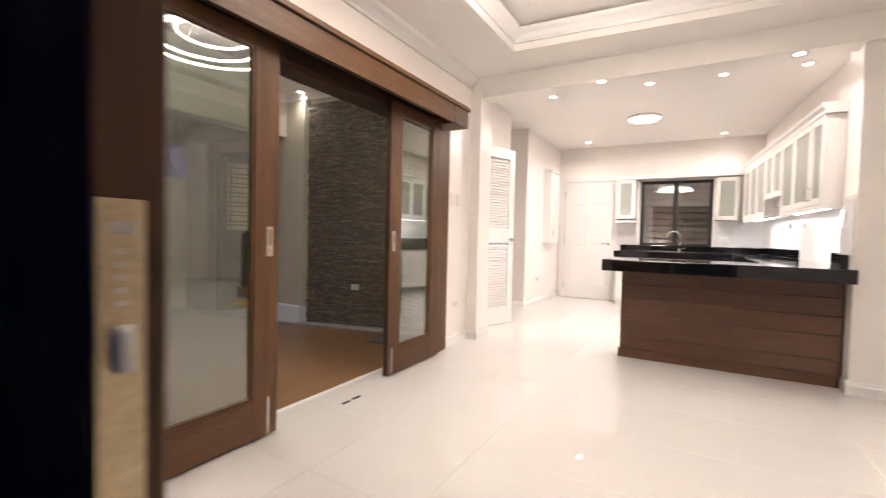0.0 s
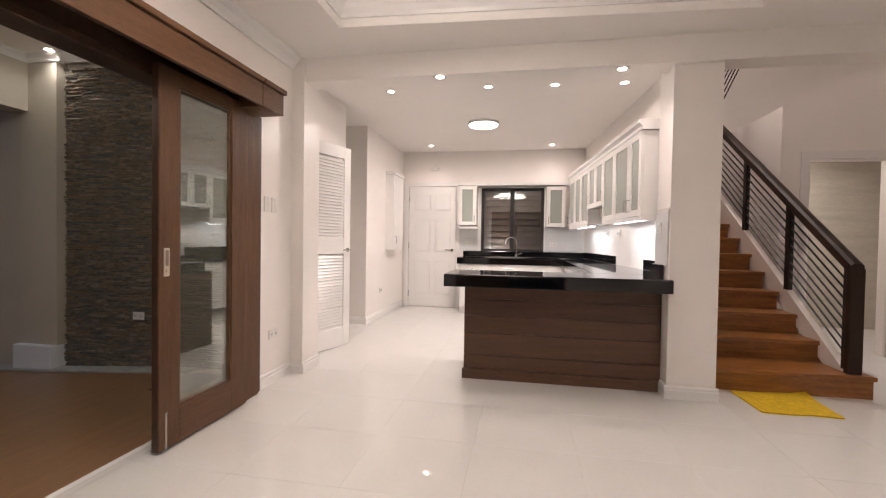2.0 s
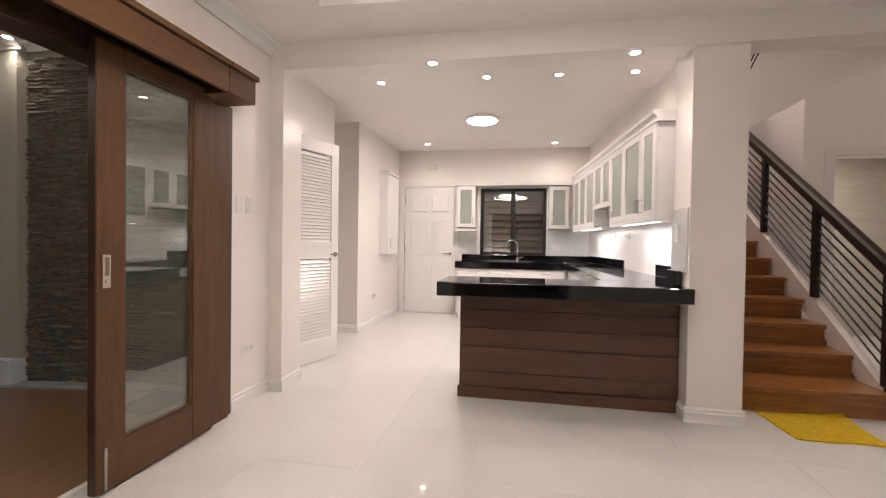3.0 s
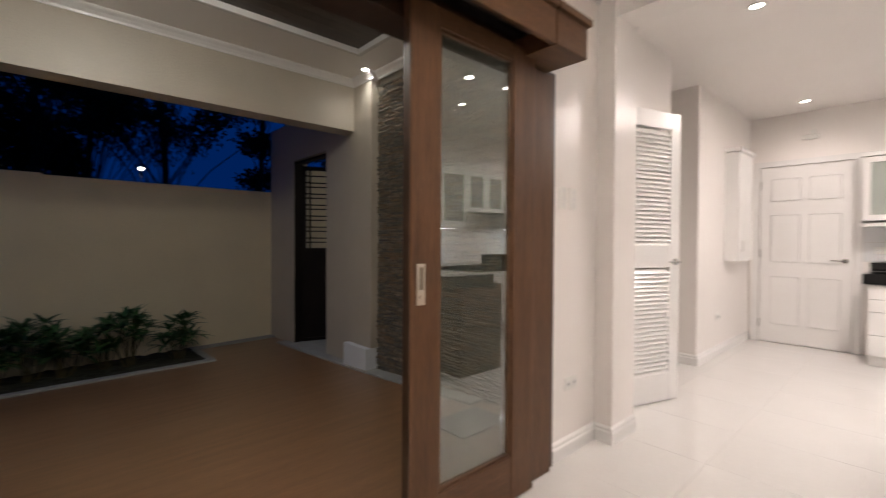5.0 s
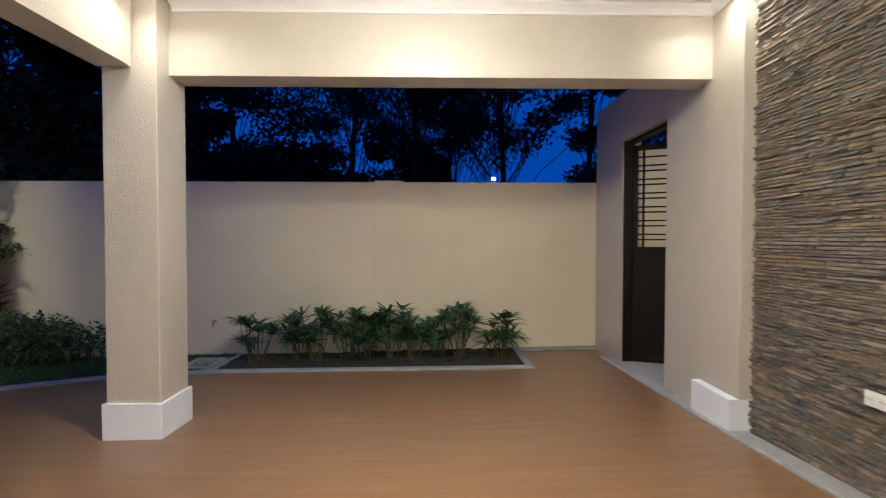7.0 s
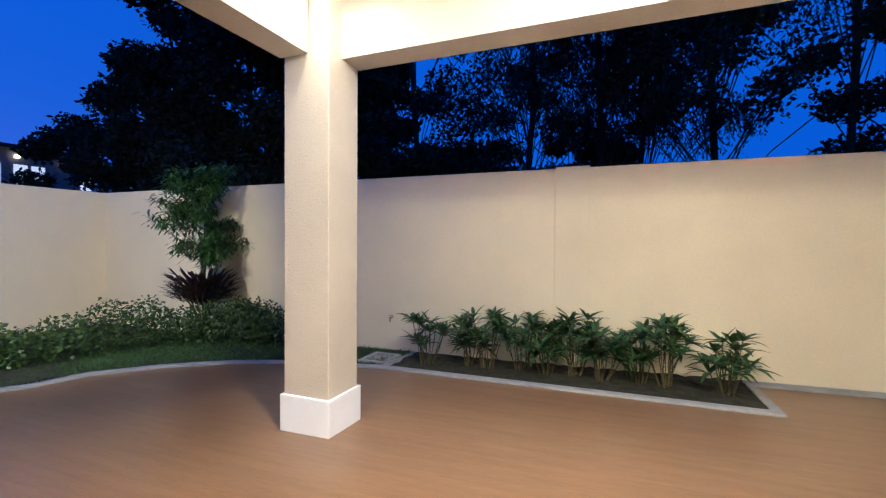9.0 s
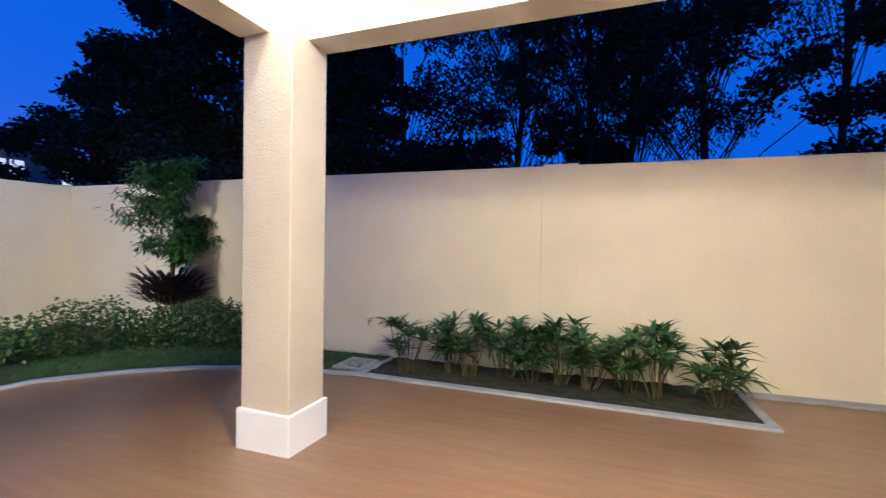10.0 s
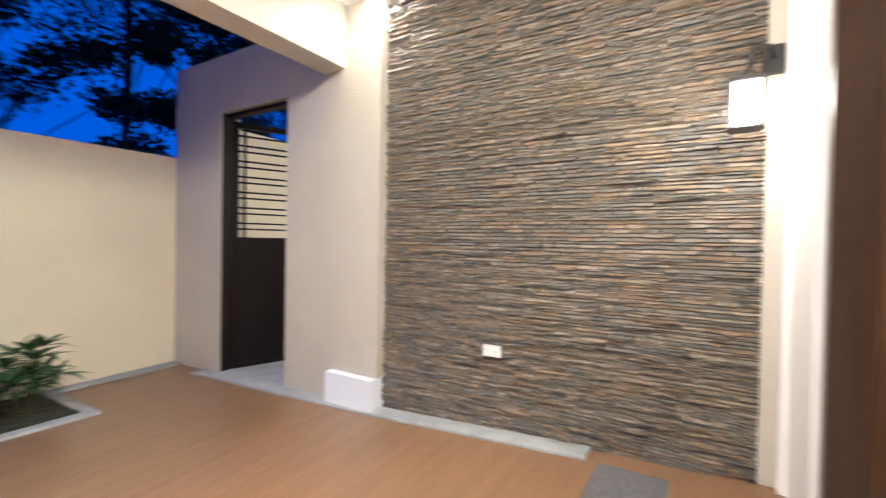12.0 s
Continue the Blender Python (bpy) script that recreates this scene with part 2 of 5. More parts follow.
def mesh_of(name, bm, mat, smooth=False):
    bmesh.ops.recalc_face_normals(bm, faces=bm.faces)
    me = bpy.data.meshes.new(name)
    bm.to_mesh(me)
    bm.free()
    me.materials.append(mat)
    if smooth:
        for f in me.polygons:
            f.use_smooth = True
    return me


def part(name, bm, mat, parent=None, label="", smooth=False):
    ob = new(name, mesh_of(name, bm, mat, smooth))
    if parent:
        ob.parent = parent
    return tagged(ob, label)


def structure(name, bm, mat, label="", category=""):
    return tagged(part(name, bm, mat), label, category, kind="structure")


def thing(name, label, category, group="", at=(0, 0, 0), turn=0):
    ob = new(name)
    ob.matrix_world = pose(*at, 0, 0, turn)
    ob.empty_display_size = 0.1
    return tagged(ob, label, category, group)


def profile_run(bm, prof, a, b, out):
    """A moulding: the profile (out, up) pairs swept from a to b, with 'out' the sideways direction."""
    a, b, out = Vector(a), Vector(b), Vector(out)
    ra = [bm.verts.new(a + out * p + Vector((0, 0, q))) for p, q in prof]
    rb = [bm.verts.new(b + out * p + Vector((0, 0, q))) for p, q in prof]
    n = len(prof)
    for k in range(n):
        bm.faces.new((ra[k], ra[(k + 1) % n], rb[(k + 1) % n], rb[k]))
    bm.faces.new(ra), bm.faces.new(rb[::-1])
    return bm


SKIRT = [(0, 0), (0.018, 0), (0.018, 0.065), (0.012, 0.075), (0.012, 0.088), (0.004, 0.10), (0, 0.10)]
CORNICE = [(0, 0), (0, -0.10), (0.015, -0.10), (0.02, -0.075), (0.045, -0.045), (0.075, -0.025), (0.085, -0.012), (0.085, 0)]


# ---- large structure ----
FLOOR_P = -0.225          # patio level
CEIL_Z, BACK, KWALL = 2.66, 8.55, 1.20
structure("floor", boxes((-1.86, 0.6, -0.30, 6.0, 10.2, -0.002), (-3.3, 5.0, -0.30, -1.86, 8.6, -0.002)), GROUT, "pale grout bed under polished floor tiles", "floor")

# west wall with the sliding-door opening
structure("wall_west", boxes((-1.92, 0.60, -0.3, -1.80, 1.16, 2.9), (-1.92, 1.16, 2.04, -1.80, 4.14, 2.9), (-1.92, 4.14, -0.3, -1.80, 4.64, 2.9)), PAINT, "warm white painted wall beside the sliding doors", "wall")
structure("wall_pillar", bb(-1.95, 4.60, -0.3, -1.69, 4.88, 2.9), PAINT, "warm white painted wall pillar", "pillar")
structure("wall_kitchen_west", boxes((-2.0, 4.88, -0.3, -1.88, 5.04, 2.9), (-2.0, 5.04, 2.13, -1.88, 5.72, 2.9), (-2.0, 5.72, -0.3, -1.88, 5.84, 2.9),
          (-3.2, 6.75, -0.3, -1.93, 6.87, 2.9), (-2.05, 6.87, -0.3, -1.93, BACK, 2.9), (-3.2, 4.99, -0.3, -2.0, 5.04, 2.9), (-3.2, 5.84, -0.3, -1.88, 5.92, 2.9), (-3.3, 4.99, -0.3, -3.2, 6.87, 2.9)), PAINT, "warm white kitchen wall with a passage recess", "wall")
# back wall with the window opening
WX0, WX1, WZ0, WZ1 = -0.565, 0.465, 0.975, 2.03
structure("wall_north", boxes((-3.3, BACK, -0.3, WX0, BACK + 0.14, 2.9), (WX1, BACK, -0.3, 1.40, BACK + 0.14, 2.9), (WX0, BACK, -0.3, WX1, BACK + 0.14, WZ0), (WX0, BACK, WZ1, WX1, BACK + 0.14, 2.9)), PAINT, "warm white painted kitchen back wall", "wall")
EW = structure("wall_kitchen_east", bb(0, 0, -0.3, 0.15, 3.84, 5.2), PAINT, "white wall between kitchen and stairs", "wall")
EW.matrix_world = pose(1.405, 4.80, 0, 0, 0, 4.66)
structure("column", bb(1.205, 4.66, -0.3, 1.54, 4.99, 5.2), PAINT, "warm white square column at the stairs", "column")
structure("beam", bb(-1.69, 4.62, 2.465, 6.0, 4.82, 2.95), CEIL, "white ceiling beam before the kitchen", "beam")
# Unseen wall that stops sky light leaking into the stairwell.
structure("wall_over_beam", bb(1.205, 4.64, 2.95, 6.0, 4.86, 5.3), PAINT, "unseen wall over the beam, shutting out sky light", "wall")
# stairwell and the rooms beyond it
structure("ceiling_bath", bb(2.96, 6.6, 2.5, 6.0, 8.2, 2.6), CEIL, "plain bathroom ceiling", "ceiling")
structure("wall_stairwell", boxes((1.54, 9.9, -0.3, 6.0, 10.0, 5.2), (1.40, BACK, -0.3, 1.54, 9.9, 5.2)), PAINT, "shaded painted stairwell wall", "wall")
bath = bmesh.new()
box(bath, 2.86, 6.5, -0.3, 3.13, 6.6, 2.06), box(bath, 3.86, 6.5, -0.3, 6.0, 6.6, 2.06), box(bath, 2.86, 6.6, -0.3, 2.96, 9.9, 2.645)
for z0, z1, x0, x1 in ((2.06, 2.65, 2.86, 6.0),):
    vs = [bath.verts.new(p) for p in ((x0, 6.5, z0), (x1, 6.5, z0), (x1, 6.5, 4.15), (x0, 6.5, z1), (x0, 6.6, z0), (x1, 6.6, z0), (x1, 6.6, 4.15), (x0, 6.6, z1))]
    for q in ((0, 1, 2, 3), (7, 6, 5, 4), (0, 4, 5, 1), (1, 5, 6, 2), (2, 6, 7, 3), (3, 7, 4, 0)):
        bath.faces.new([vs[k] for k in q])
structure("wall_bath", bath, PAINT, "white wall with a doorway and a sloping top under the upper flight", "wall")
structure("wall_bath_tiles", bb(2.96, 8.2, -0.3, 6.0, 8.3, 2.6), GREYTILE, "beige streaked bathroom wall tiles", "wall")
structure("wall_east", bb(6.0, 0.62, -0.3, 6.15, 10.0, 5.3), PAINT, "plain white wall", "wall")
structure("wall_south", boxes((-1.95, 0.62, -0.3, -0.96, 0.75, 2.9), (0.80, 0.62, -0.3, 6.0, 0.75, 2.9), (-0.96, 0.62, 2.15, 0.80, 0.75, 2.9)), PAINT, "white front wall round the entrance", "wall")

# ceilings
TX0, TX1, TY0, TY1, TY2 = -1.18, 1.60, 1.25, 4.15, 4.30
strip = bmesh.new()
ring = [[strip.verts.new((x, y, z)) for x, y in ((TX0, TY1), (TX1, TY2), (TX1, 4.66), (TX0, 4.66))] for z in (CEIL_Z, 2.839)]
strip.faces.new(ring[0][::-1]), strip.faces.new(ring[1])
for k in range(4):
    strip.faces.new((ring[0][k], ring[0][(k + 1) % 4], ring[1][(k + 1) % 4], ring[1][k]))
structure("ceiling_tray_edge", strip, CEIL, "white ceiling strip between the tray and the beam", "ceiling")
structure("ceiling_living", boxes((-1.80, 0.75, CEIL_Z, TX0, 4.66, 2.95), (TX1, 0.75, CEIL_Z, 6.0, 4.66, 2.95), (TX0, 0.75, CEIL_Z, TX1, TY0, 2.95), (TX0, TY0, 2.84, TX1, TY2, 2.95)), CEIL, "white living-room ceiling with a recessed tray", "ceiling")
structure("ceiling_kitchen", bb(-3.3, 4.82, CEIL_Z, 1.40, BACK, 2.95), CEIL, "white kitchen ceiling", "ceiling")
structure("ceiling_stairs", bb(KWALL, 4.86, 5.2, 6.1, 10.0, 5.3), CEIL, "white stairwell ceiling", "ceiling")

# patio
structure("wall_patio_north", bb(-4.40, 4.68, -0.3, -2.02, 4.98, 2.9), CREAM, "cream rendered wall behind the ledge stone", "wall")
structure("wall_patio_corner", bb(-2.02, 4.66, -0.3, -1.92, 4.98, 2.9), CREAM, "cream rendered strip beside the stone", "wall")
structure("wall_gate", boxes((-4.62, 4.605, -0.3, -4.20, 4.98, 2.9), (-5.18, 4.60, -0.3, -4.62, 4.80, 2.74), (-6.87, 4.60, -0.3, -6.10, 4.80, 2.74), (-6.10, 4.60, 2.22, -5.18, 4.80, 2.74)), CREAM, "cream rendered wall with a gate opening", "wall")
structure("wall_boundary", boxes((-7.05, -5.88, -0.4, -6.87, 1.790, 1.87), (-7.05, 1.790, -0.4, -6.89, 1.80, 1.86), (-7.05, 2.15, -0.4, -6.87, 4.80, 1.87), (-7.05, 4.80, -0.4, -6.87, 10.5, 2.31), (-7.05, 1.80, -0.4, -6.855, 2.15, 1.885)), CREAM_OUT, "cream rendered garden boundary wall", "wall")
structure("wall_garden", bb(-7.05, -6.06, -0.4, 8.0, -5.88, 1.87), CREAM_OUT, "cream rendered garden wall", "wall")
# Unseen; run out to y -2.2 to shield the entrance from the floodlight.
structure("wall_house_south", bb(-1.95, -2.2, -0.4, -1.80, 0.62, 2.9), CREAM, "unseen cream wall added to keep floodlight off the entrance", "wall")


def deck_z(x, y):
    """The patio falls away from the door sill and towards the garden."""
    k = min(1.0, max(0.0, (-1.9 - x) / 2.4))
    return -0.012 - k * (0.13 + 0.0225 * (4.5 - y)) - 0.03 * max(0.0, -4.3 - x)


def sheet(x0, x1, y0, y1, nx, ny, lift=0.0, rough=0.0):
    bm = bmesh.new()
    g = [[bm.verts.new((x0 + (x1 - x0) * i / nx, y0 + (y1 - y0) * j / ny, deck_z(x0 + (x1 - x0) * i / nx, y0 + (y1 - y0) * j / ny) + lift + rough * random.uniform(-1, 1))) for j in range(ny + 1)] for i in range(nx + 1)]
    for i in range(nx):
        for j in range(ny):
            bm.faces.new((g[i][j], g[i + 1][j], g[i + 1][j + 1], g[i][j + 1]))
    return bm


structure("patio_floor", sheet(-6.87, -1.86, -6.0, 10.4, 30, 60), DECK, "glossy brown wood-look patio floor", "floor")
PC = 2.835                # patio ceiling
PX0, PX1, PY0, PY1 = -3.92, -2.35, 0.95, 4.28
structure("ceiling_patio", boxes((-4.60, 0.28, PC, PX0, 4.68, 3.005), (PX1, 0.28, PC, -1.92, 4.68, 3.005), (PX0, 0.28, PC, PX1, PY0, 3.005), (PX0, PY1, PC, PX1, 4.68, 3.005), (PX0, PY0, PC + 0.11, PX1, PY1, 3.005)), CEIL, "white patio ceiling round a dark wood panel", "ceiling")
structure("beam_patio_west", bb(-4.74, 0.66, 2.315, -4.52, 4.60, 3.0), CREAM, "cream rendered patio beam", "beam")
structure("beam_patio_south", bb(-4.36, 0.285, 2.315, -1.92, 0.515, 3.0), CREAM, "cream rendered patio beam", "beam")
# Unseen upper storey and roof, placed to keep blue sky light off the walls.
structure("wall_upper_storey", boxes((-4.74, 0.285, 3.01, -4.5, 10.5, 6.2), (-4.5, 0.285, 3.01, 6.15, 0.5, 6.2)), CREAM_OUT, "unseen upper storey that keeps sky light off patio walls", "wall")
structure("roof_slab", bb(-5.1, -0.1, 6.21, 6.5, 10.9, 6.42), CEIL, "unseen roof slab closing the upper storey", "roof")
structure("side_path", sheet(-6.87, -4.62, 4.61, 10.4, 8, 16, 0.012), KERB, "pale cement path beyond the gate", "path")
structure("porch_ceiling", bb(-1.8, -2.2, 2.80, 3.0, 0.62, 2.95), CEIL, "plain porch ceiling before the entrance", "ceiling")
structure("ground", bb(-160, -160, -1.2, 160, 160, -0.60), GROUNDM, "dark ground reaching the horizon", "ground")


# ---- fittings of the living room ----
def run_skirt(name, a, b, out):
    return structure(name, profile_run(bmesh.new(), SKIRT, a, b, out), TRIM, "white moulded skirting board", "baseboard")


run_skirt("baseboard_west", (-1.80, 4.145, 0), (-1.80, 4.60, 0), (1, 0, 0))
run_skirt("baseboard_pillar_face", (-1.69, 4.598, 0), (-1.80, 4.598, 0), (0, -1, 0))
run_skirt("baseboard_pillar", (-1.69, 4.582, 0), (-1.69, 4.88, 0), (1, 0, 0))
run_skirt("baseboard_kitchen", (-1.93, 6.732, 0), (-1.93, 8.53, 0), (1, 0, 0))
run_skirt("baseboard_passage", (-3.1, 6.75, 0), (-1.93, 6.75, 0), (0, -1, 0))
run_skirt("baseboard_column", (1.187, 4.66, 0), (1.558, 4.66, 0), (0, -1, 0))
run_skirt("baseboard_column_side", (1.54, 4.66, 0), (1.54, 4.98, 0), (1, 0, 0))
run_skirt("baseboard_column_kitchen", (1.205, 4.66, 0), (1.205, 4.80, 0), (-1, 0, 0))
structure("cornice_west", profile_run(bmesh.new(), CORNICE, (-1.80, 0.75, CEIL_Z), (-1.80, 4.64, CEIL_Z), (1, 0, 0)), TRIM, "white plaster cornice over the sliding doors", "cornice")
for nm, a, b, o in (("west", (TX0, TY0, 2.82), (TX0, TY1, 2.82), (1, 0, 0)), ("north", (TX0, TY1, 2.82), (TX1, TY2, 2.82), (0, -1, 0)), ("east", (TX1, TY2, 2.82), (TX1, TY0, 2.82), (-1, 0, 0)), ("south", (TX1, TY0, 2.82), (TX0, TY0, 2.82), (0, 1, 0))):
    structure("cornice_tray_" + nm, profile_run(bmesh.new(), CORNICE, a, b, o), TRIM, "white plaster cornice inside the ceiling tray", "cornice")


def handle_plate(parent, x, y, z0, z1, side):
    p = part("flush_pull", bb(x, y - 0.019, z0, x + side * 0.004, y + 0.019, z1, 0.0015), PULL, parent, "brushed steel flush pull")
    za, zb = z0 + 0.055, z1 - 0.012
    part("recess", bb(x + side * 0.002, y - 0.011, za, x + side * 0.0046, y + 0.011, zb, 0.0004), PULLDARK, p, "darker face in place of the recess shade")
    for ya, yb, zc, zd in ((-0.014, -0.011, za - 0.003, zb + 0.003), (0.011, 0.014, za - 0.003, zb + 0.003), (-0.011, 0.011, za - 0.003, za), (-0.011, 0.011, zb, zb + 0.003)):
        part("recess_rim", bb(x + side * 0.0042, y + ya, zc, x + side * 0.0065, y + yb, zd), PULL, p)
    part("thumb_turn", rod(bmesh.new(), (x + side * 0.004, y, z0 + 0.03), (x + side * 0.010, y, z0 + 0.03), 0.009, 16), PULL, p)
    for dz in (0.006, -0.006):
        z = z1 + dz if dz < 0 else z0 + dz
        part("screw", rod(bmesh.new(), (x + side * 0.003, y, z), (x + side * 0.005, y, z), 0.003, 8), PULL, p)


def sliding_leaf(y0, y1, lead, label, xc, wb=0.14):
    """A glazed sliding leaf hanging from the pelmet; lead is the y of the leading stile."""
    t = thing("sliding_door", label, "door", "sliding doors to the patio", (xc, (y0 + y1) / 2, 0.012))
    X0, X1, c = -0.020, 0.022, (y0 + y1) / 2
    a, b = y0 - c, y1 - c
    for n, ya, yb in (("stile", a, a + 0.14), ("stile", b - wb, b)):
        part(n, bb(X0, ya, 0, X1, yb, 2.03, 0.004), WALNUT, t)
    part("bottom_rail", bb(X0 + 0.001, a + 0.14, 0, X1 - 0.001, b - wb, 0.20, 0.003), WALNUT_H, t)
    part("top_rail", bb(X0 + 0.001, a + 0.14, 1.955, X1 - 0.001, b - wb, 2.03, 0.003), WALNUT_H, t)
    for nm, r in (("glazing_bead", (a + 0.14, 0.20, a + 0.152, 1.955)), ("glazing_bead", (b - wb - 0.012, 0.20, b - wb, 1.955)), ("glazing_bead", (a + 0.152, 0.20, b - wb - 0.012, 0.212)), ("glazing_bead", (a + 0.152, 1.943, b - wb - 0.012, 1.955))):
        part(nm, bb(X0 + 0.008, r[0], r[1], X1 - 0.008, r[2], r[3]), WALNUT_H, t)
    # A thin dark strip stands in for the shadow on the leading edge.
    ya, yb = (a - 0.003, a) if lead < c else (b, b + 0.003)
    part("shaded_edge", bb(X0 + 0.001, ya, 0.002, X1 - 0.003, yb, 2.028), FRAMEWOOD, t, "leading edge darkened in place of its shadow")
    g = part("pane", bb(-0.003, a + 0.15, 0.21, 0.003, b - wb - 0.01, 1.945), DOORGLASS, t, "hazy clear glass pane")
    g.visible_shadow = False
    handle_plate(t, X1, lead - c, 0.925, 1.075, 1)
    part("edge_guide", bb(X1 - 0.004, lead - c - 0.008, 0.0, X1 + 0.003, lead - c + 0.006, 0.20, 0.001), CHROME, t, "worn metal edge strip")
    return t


sliding_leaf(3.139, 3.872, 3.186, "dark walnut sliding door leaf with a tall glass pane", -1.733, 0.16)
sliding_leaf(1.331, 2.104, 2.052, "dark walnut sliding door leaf with glass beside the entrance", -1.682)

pel = thing("door_pelmet", "dark walnut pelmet box over the sliding doors", "pelmet", at=(-1.80, 4.04, 2.01))
part("fascia", bb(0.225, -3.24, 0, 0.25, -0.25, 0.145, 0.003), WALNUT_H, pel)
part("end_block", bb(0.002, -0.246, 0.0, 0.252, 0, 0.145, 0.004), WALNUT_H, pel)
part("cap_board", bb(0.002, -3.24, 0.148, 0.268, -0.25, 0.18, 0.004), WALNUT_H, pel)
part("cap_end", bb(0.002, -0.246, 0.148, 0.270, 0.016, 0.18, 0.004), WALNUT_H, pel)
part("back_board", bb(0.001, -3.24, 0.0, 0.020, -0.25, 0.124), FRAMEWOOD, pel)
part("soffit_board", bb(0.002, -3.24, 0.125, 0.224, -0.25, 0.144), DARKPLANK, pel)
part("track", bb(0.045, -3.24, 0.085, 0.085, -0.25, 0.124), BLACKMETAL, pel, "black steel sliding track")
part("track", bb(0.098, -3.24, 0.085, 0.138, -0.25, 0.124), BLACKMETAL, pel, "black steel sliding track")

jamb = thing("door_frame", "dark walnut frame lining the patio opening", "door frame", at=(-1.86, 4.13, 0))
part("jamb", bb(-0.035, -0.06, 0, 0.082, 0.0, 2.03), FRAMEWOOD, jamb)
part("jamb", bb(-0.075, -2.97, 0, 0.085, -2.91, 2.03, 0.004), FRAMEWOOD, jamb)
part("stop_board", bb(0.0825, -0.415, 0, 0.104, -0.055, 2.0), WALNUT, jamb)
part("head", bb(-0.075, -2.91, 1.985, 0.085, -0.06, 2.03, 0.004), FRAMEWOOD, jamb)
slot = thing("floor_guide", "pair of small dark floor guide slots", "door guide", at=(-1.64, 2.66, 0.0))
part("slot", bb(-0.008, -0.075, 0.0, 0.012, -0.012, 0.004, 0.001), BLACKMETAL, slot)
part("slot", bb(-0.008, 0.02, 0.0, 0.012, 0.085, 0.004, 0.001), BLACKMETAL, slot)
structure("door_sill", bb(-1.90, 1.17, -0.05, -1.862, 4.06, -0.002), TRIM, "pale stone door sill", "sill")

# entrance: the closed leaf of a double door, seen on its edge
ent = thing("entrance_door", "dark walnut closed leaf of the entrance double door", "door", at=(-0.088, 0.70, 0))
part("leaf", bb(-0.86, -0.0225, 0.01, 0, 0.0225, 2.13, 0.003), WALNUT, ent)
for z0, z1 in ((0.25, 0.95), (1.15, 1.95)):
    part("raised_panel", bb(-0.72, -0.032, z0, -0.14, -0.0225, z1, 0.006), WALNUT, ent)
fp = part("lock_faceplate", bb(-0.001, -0.0205, 0.84, 0.003, 0.0075, 1.082, 0.001), BRASS, ent, "pale brass mortise lock faceplate")
part("latch_bolt", bb(0.002, -0.0125, 0.975, 0.011, -0.001, 1.005, 0.004), PLASTIC, fp)
for k in range(5):
    part("engraved_mark", bb(0.0028, -0.010, 1.016 + 0.008 * k, 0.0034, -0.003, 1.0195 + 0.008 * k), GROUT, fp)
part("engraved_mark", bb(0.0028, -0.014, 1.060, 0.0034, 0.001, 1.068, 0.0002), GROUT, fp)
enf = thing("entrance_frame", "dark walnut frame round the entrance", "door frame", at=(0, 0.70, 0))
part("jamb", bb(-0.958, -0.07, 0, -0.95, 0.045, 2.14), WALNUT, enf)
part("jamb", bb(0.755, -0.07, 0, 0.798, 0.045, 2.14), WALNUT, enf)
part("head", bb(-0.95, -0.07, 2.135, 0.755, 0.045, 2.148), WALNUT_H, enf)


def wall_plate(name, label, cat, at, turn, kind):
    """A white faceplate in the wall; it faces +x before the turn."""
    t = thing(name, label, cat, at=at, turn=turn)
    if kind == "switch":
        part("faceplate", bb(0, -0.036, -0.06, 0.008, 0.036, 0.06, 0.003), PLASTIC, t)
        for z in (-0.035, 0.0, 0.035):
            part("rocker", bb(0.008, -0.014, z - 0.013, 0.012, 0.014, z + 0.013, 0.002), TRIM, t)
    else:
        part("faceplate", bb(0, -0.06, -0.036, 0.008, 0.06, 0.036, 0.003), PLASTIC, t)
        for y in (-0.03, 0.03):
            part("socket", bb(0.008, y - 0.02, -0.016, 0.011, y + 0.02, 0.016, 0.002), TRIM, t)
            for d in (-0.008, 0.008):
                part("slot", bb(0.011, y + d - 0.0015, -0.006, 0.0115, y + d + 0.0015, 0.006), BLACKMETAL, t)
    return t


wall_plate("light_switch", "white three-gang light switch on the wall", "switch", (-1.80, 4.235, 1.405), 0, "switch")
wall_plate("light_switch", "white three-gang light switch on the wall", "switch", (-1.80, 4.335, 1.405), 0, "switch")
wall_plate("wall_outlet", "white double socket near the skirting", "outlet", (-1.80, 4.33, 0.39), 0, "socket")
wall_plate("wall_outlet", "white double socket low on kitchen wall", "outlet", (-1.93, 7.36, 0.40), 0, "socket")
wall_plate("wall_outlet", "white double socket on the stone wall", "outlet", (-3.327, 4.618, 0.41), -90, "socket")

# LED ring chandelier in the tray
ch = thing("chandelier", "three hanging LED rings glowing warm white", "chandelier", at=(-0.30, 2.60, 2.84))
part("canopy", rod(bmesh.new(), (0, 0, -0.03), (0, 0, 0), 0.09, 24), CHROME, ch)
for r, z, dx in ((0.46, -0.37, 0.0), (0.36, -0.33, 0.04), (0.25, -0.29, -0.05)):
    bm = bmesh.new()
    pts = [(dx + r * math.cos(2 * math.pi * k / 48), r * math.sin(2 * math.pi * k / 48), z) for k in range(49)]
    ring = part("ring", pipe(bm, pts, 0.011, 8), RINGGLOW, ch, "glowing LED ring", smooth=True)
    for k in range(3):
        a = 2 * math.pi * k / 3
        part("wire", rod(bmesh.new(), (dx + r * math.cos(a), r * math.sin(a), z), (0.05 * math.cos(a), 0.05 * math.sin(a), -0.03), 0.0015, 6), CHROME, ring)
lamp(-0.30, 2.60, 2.60, 47, size=0.8, colour=LIVING, spread=180, aim=(180, 0, 0))


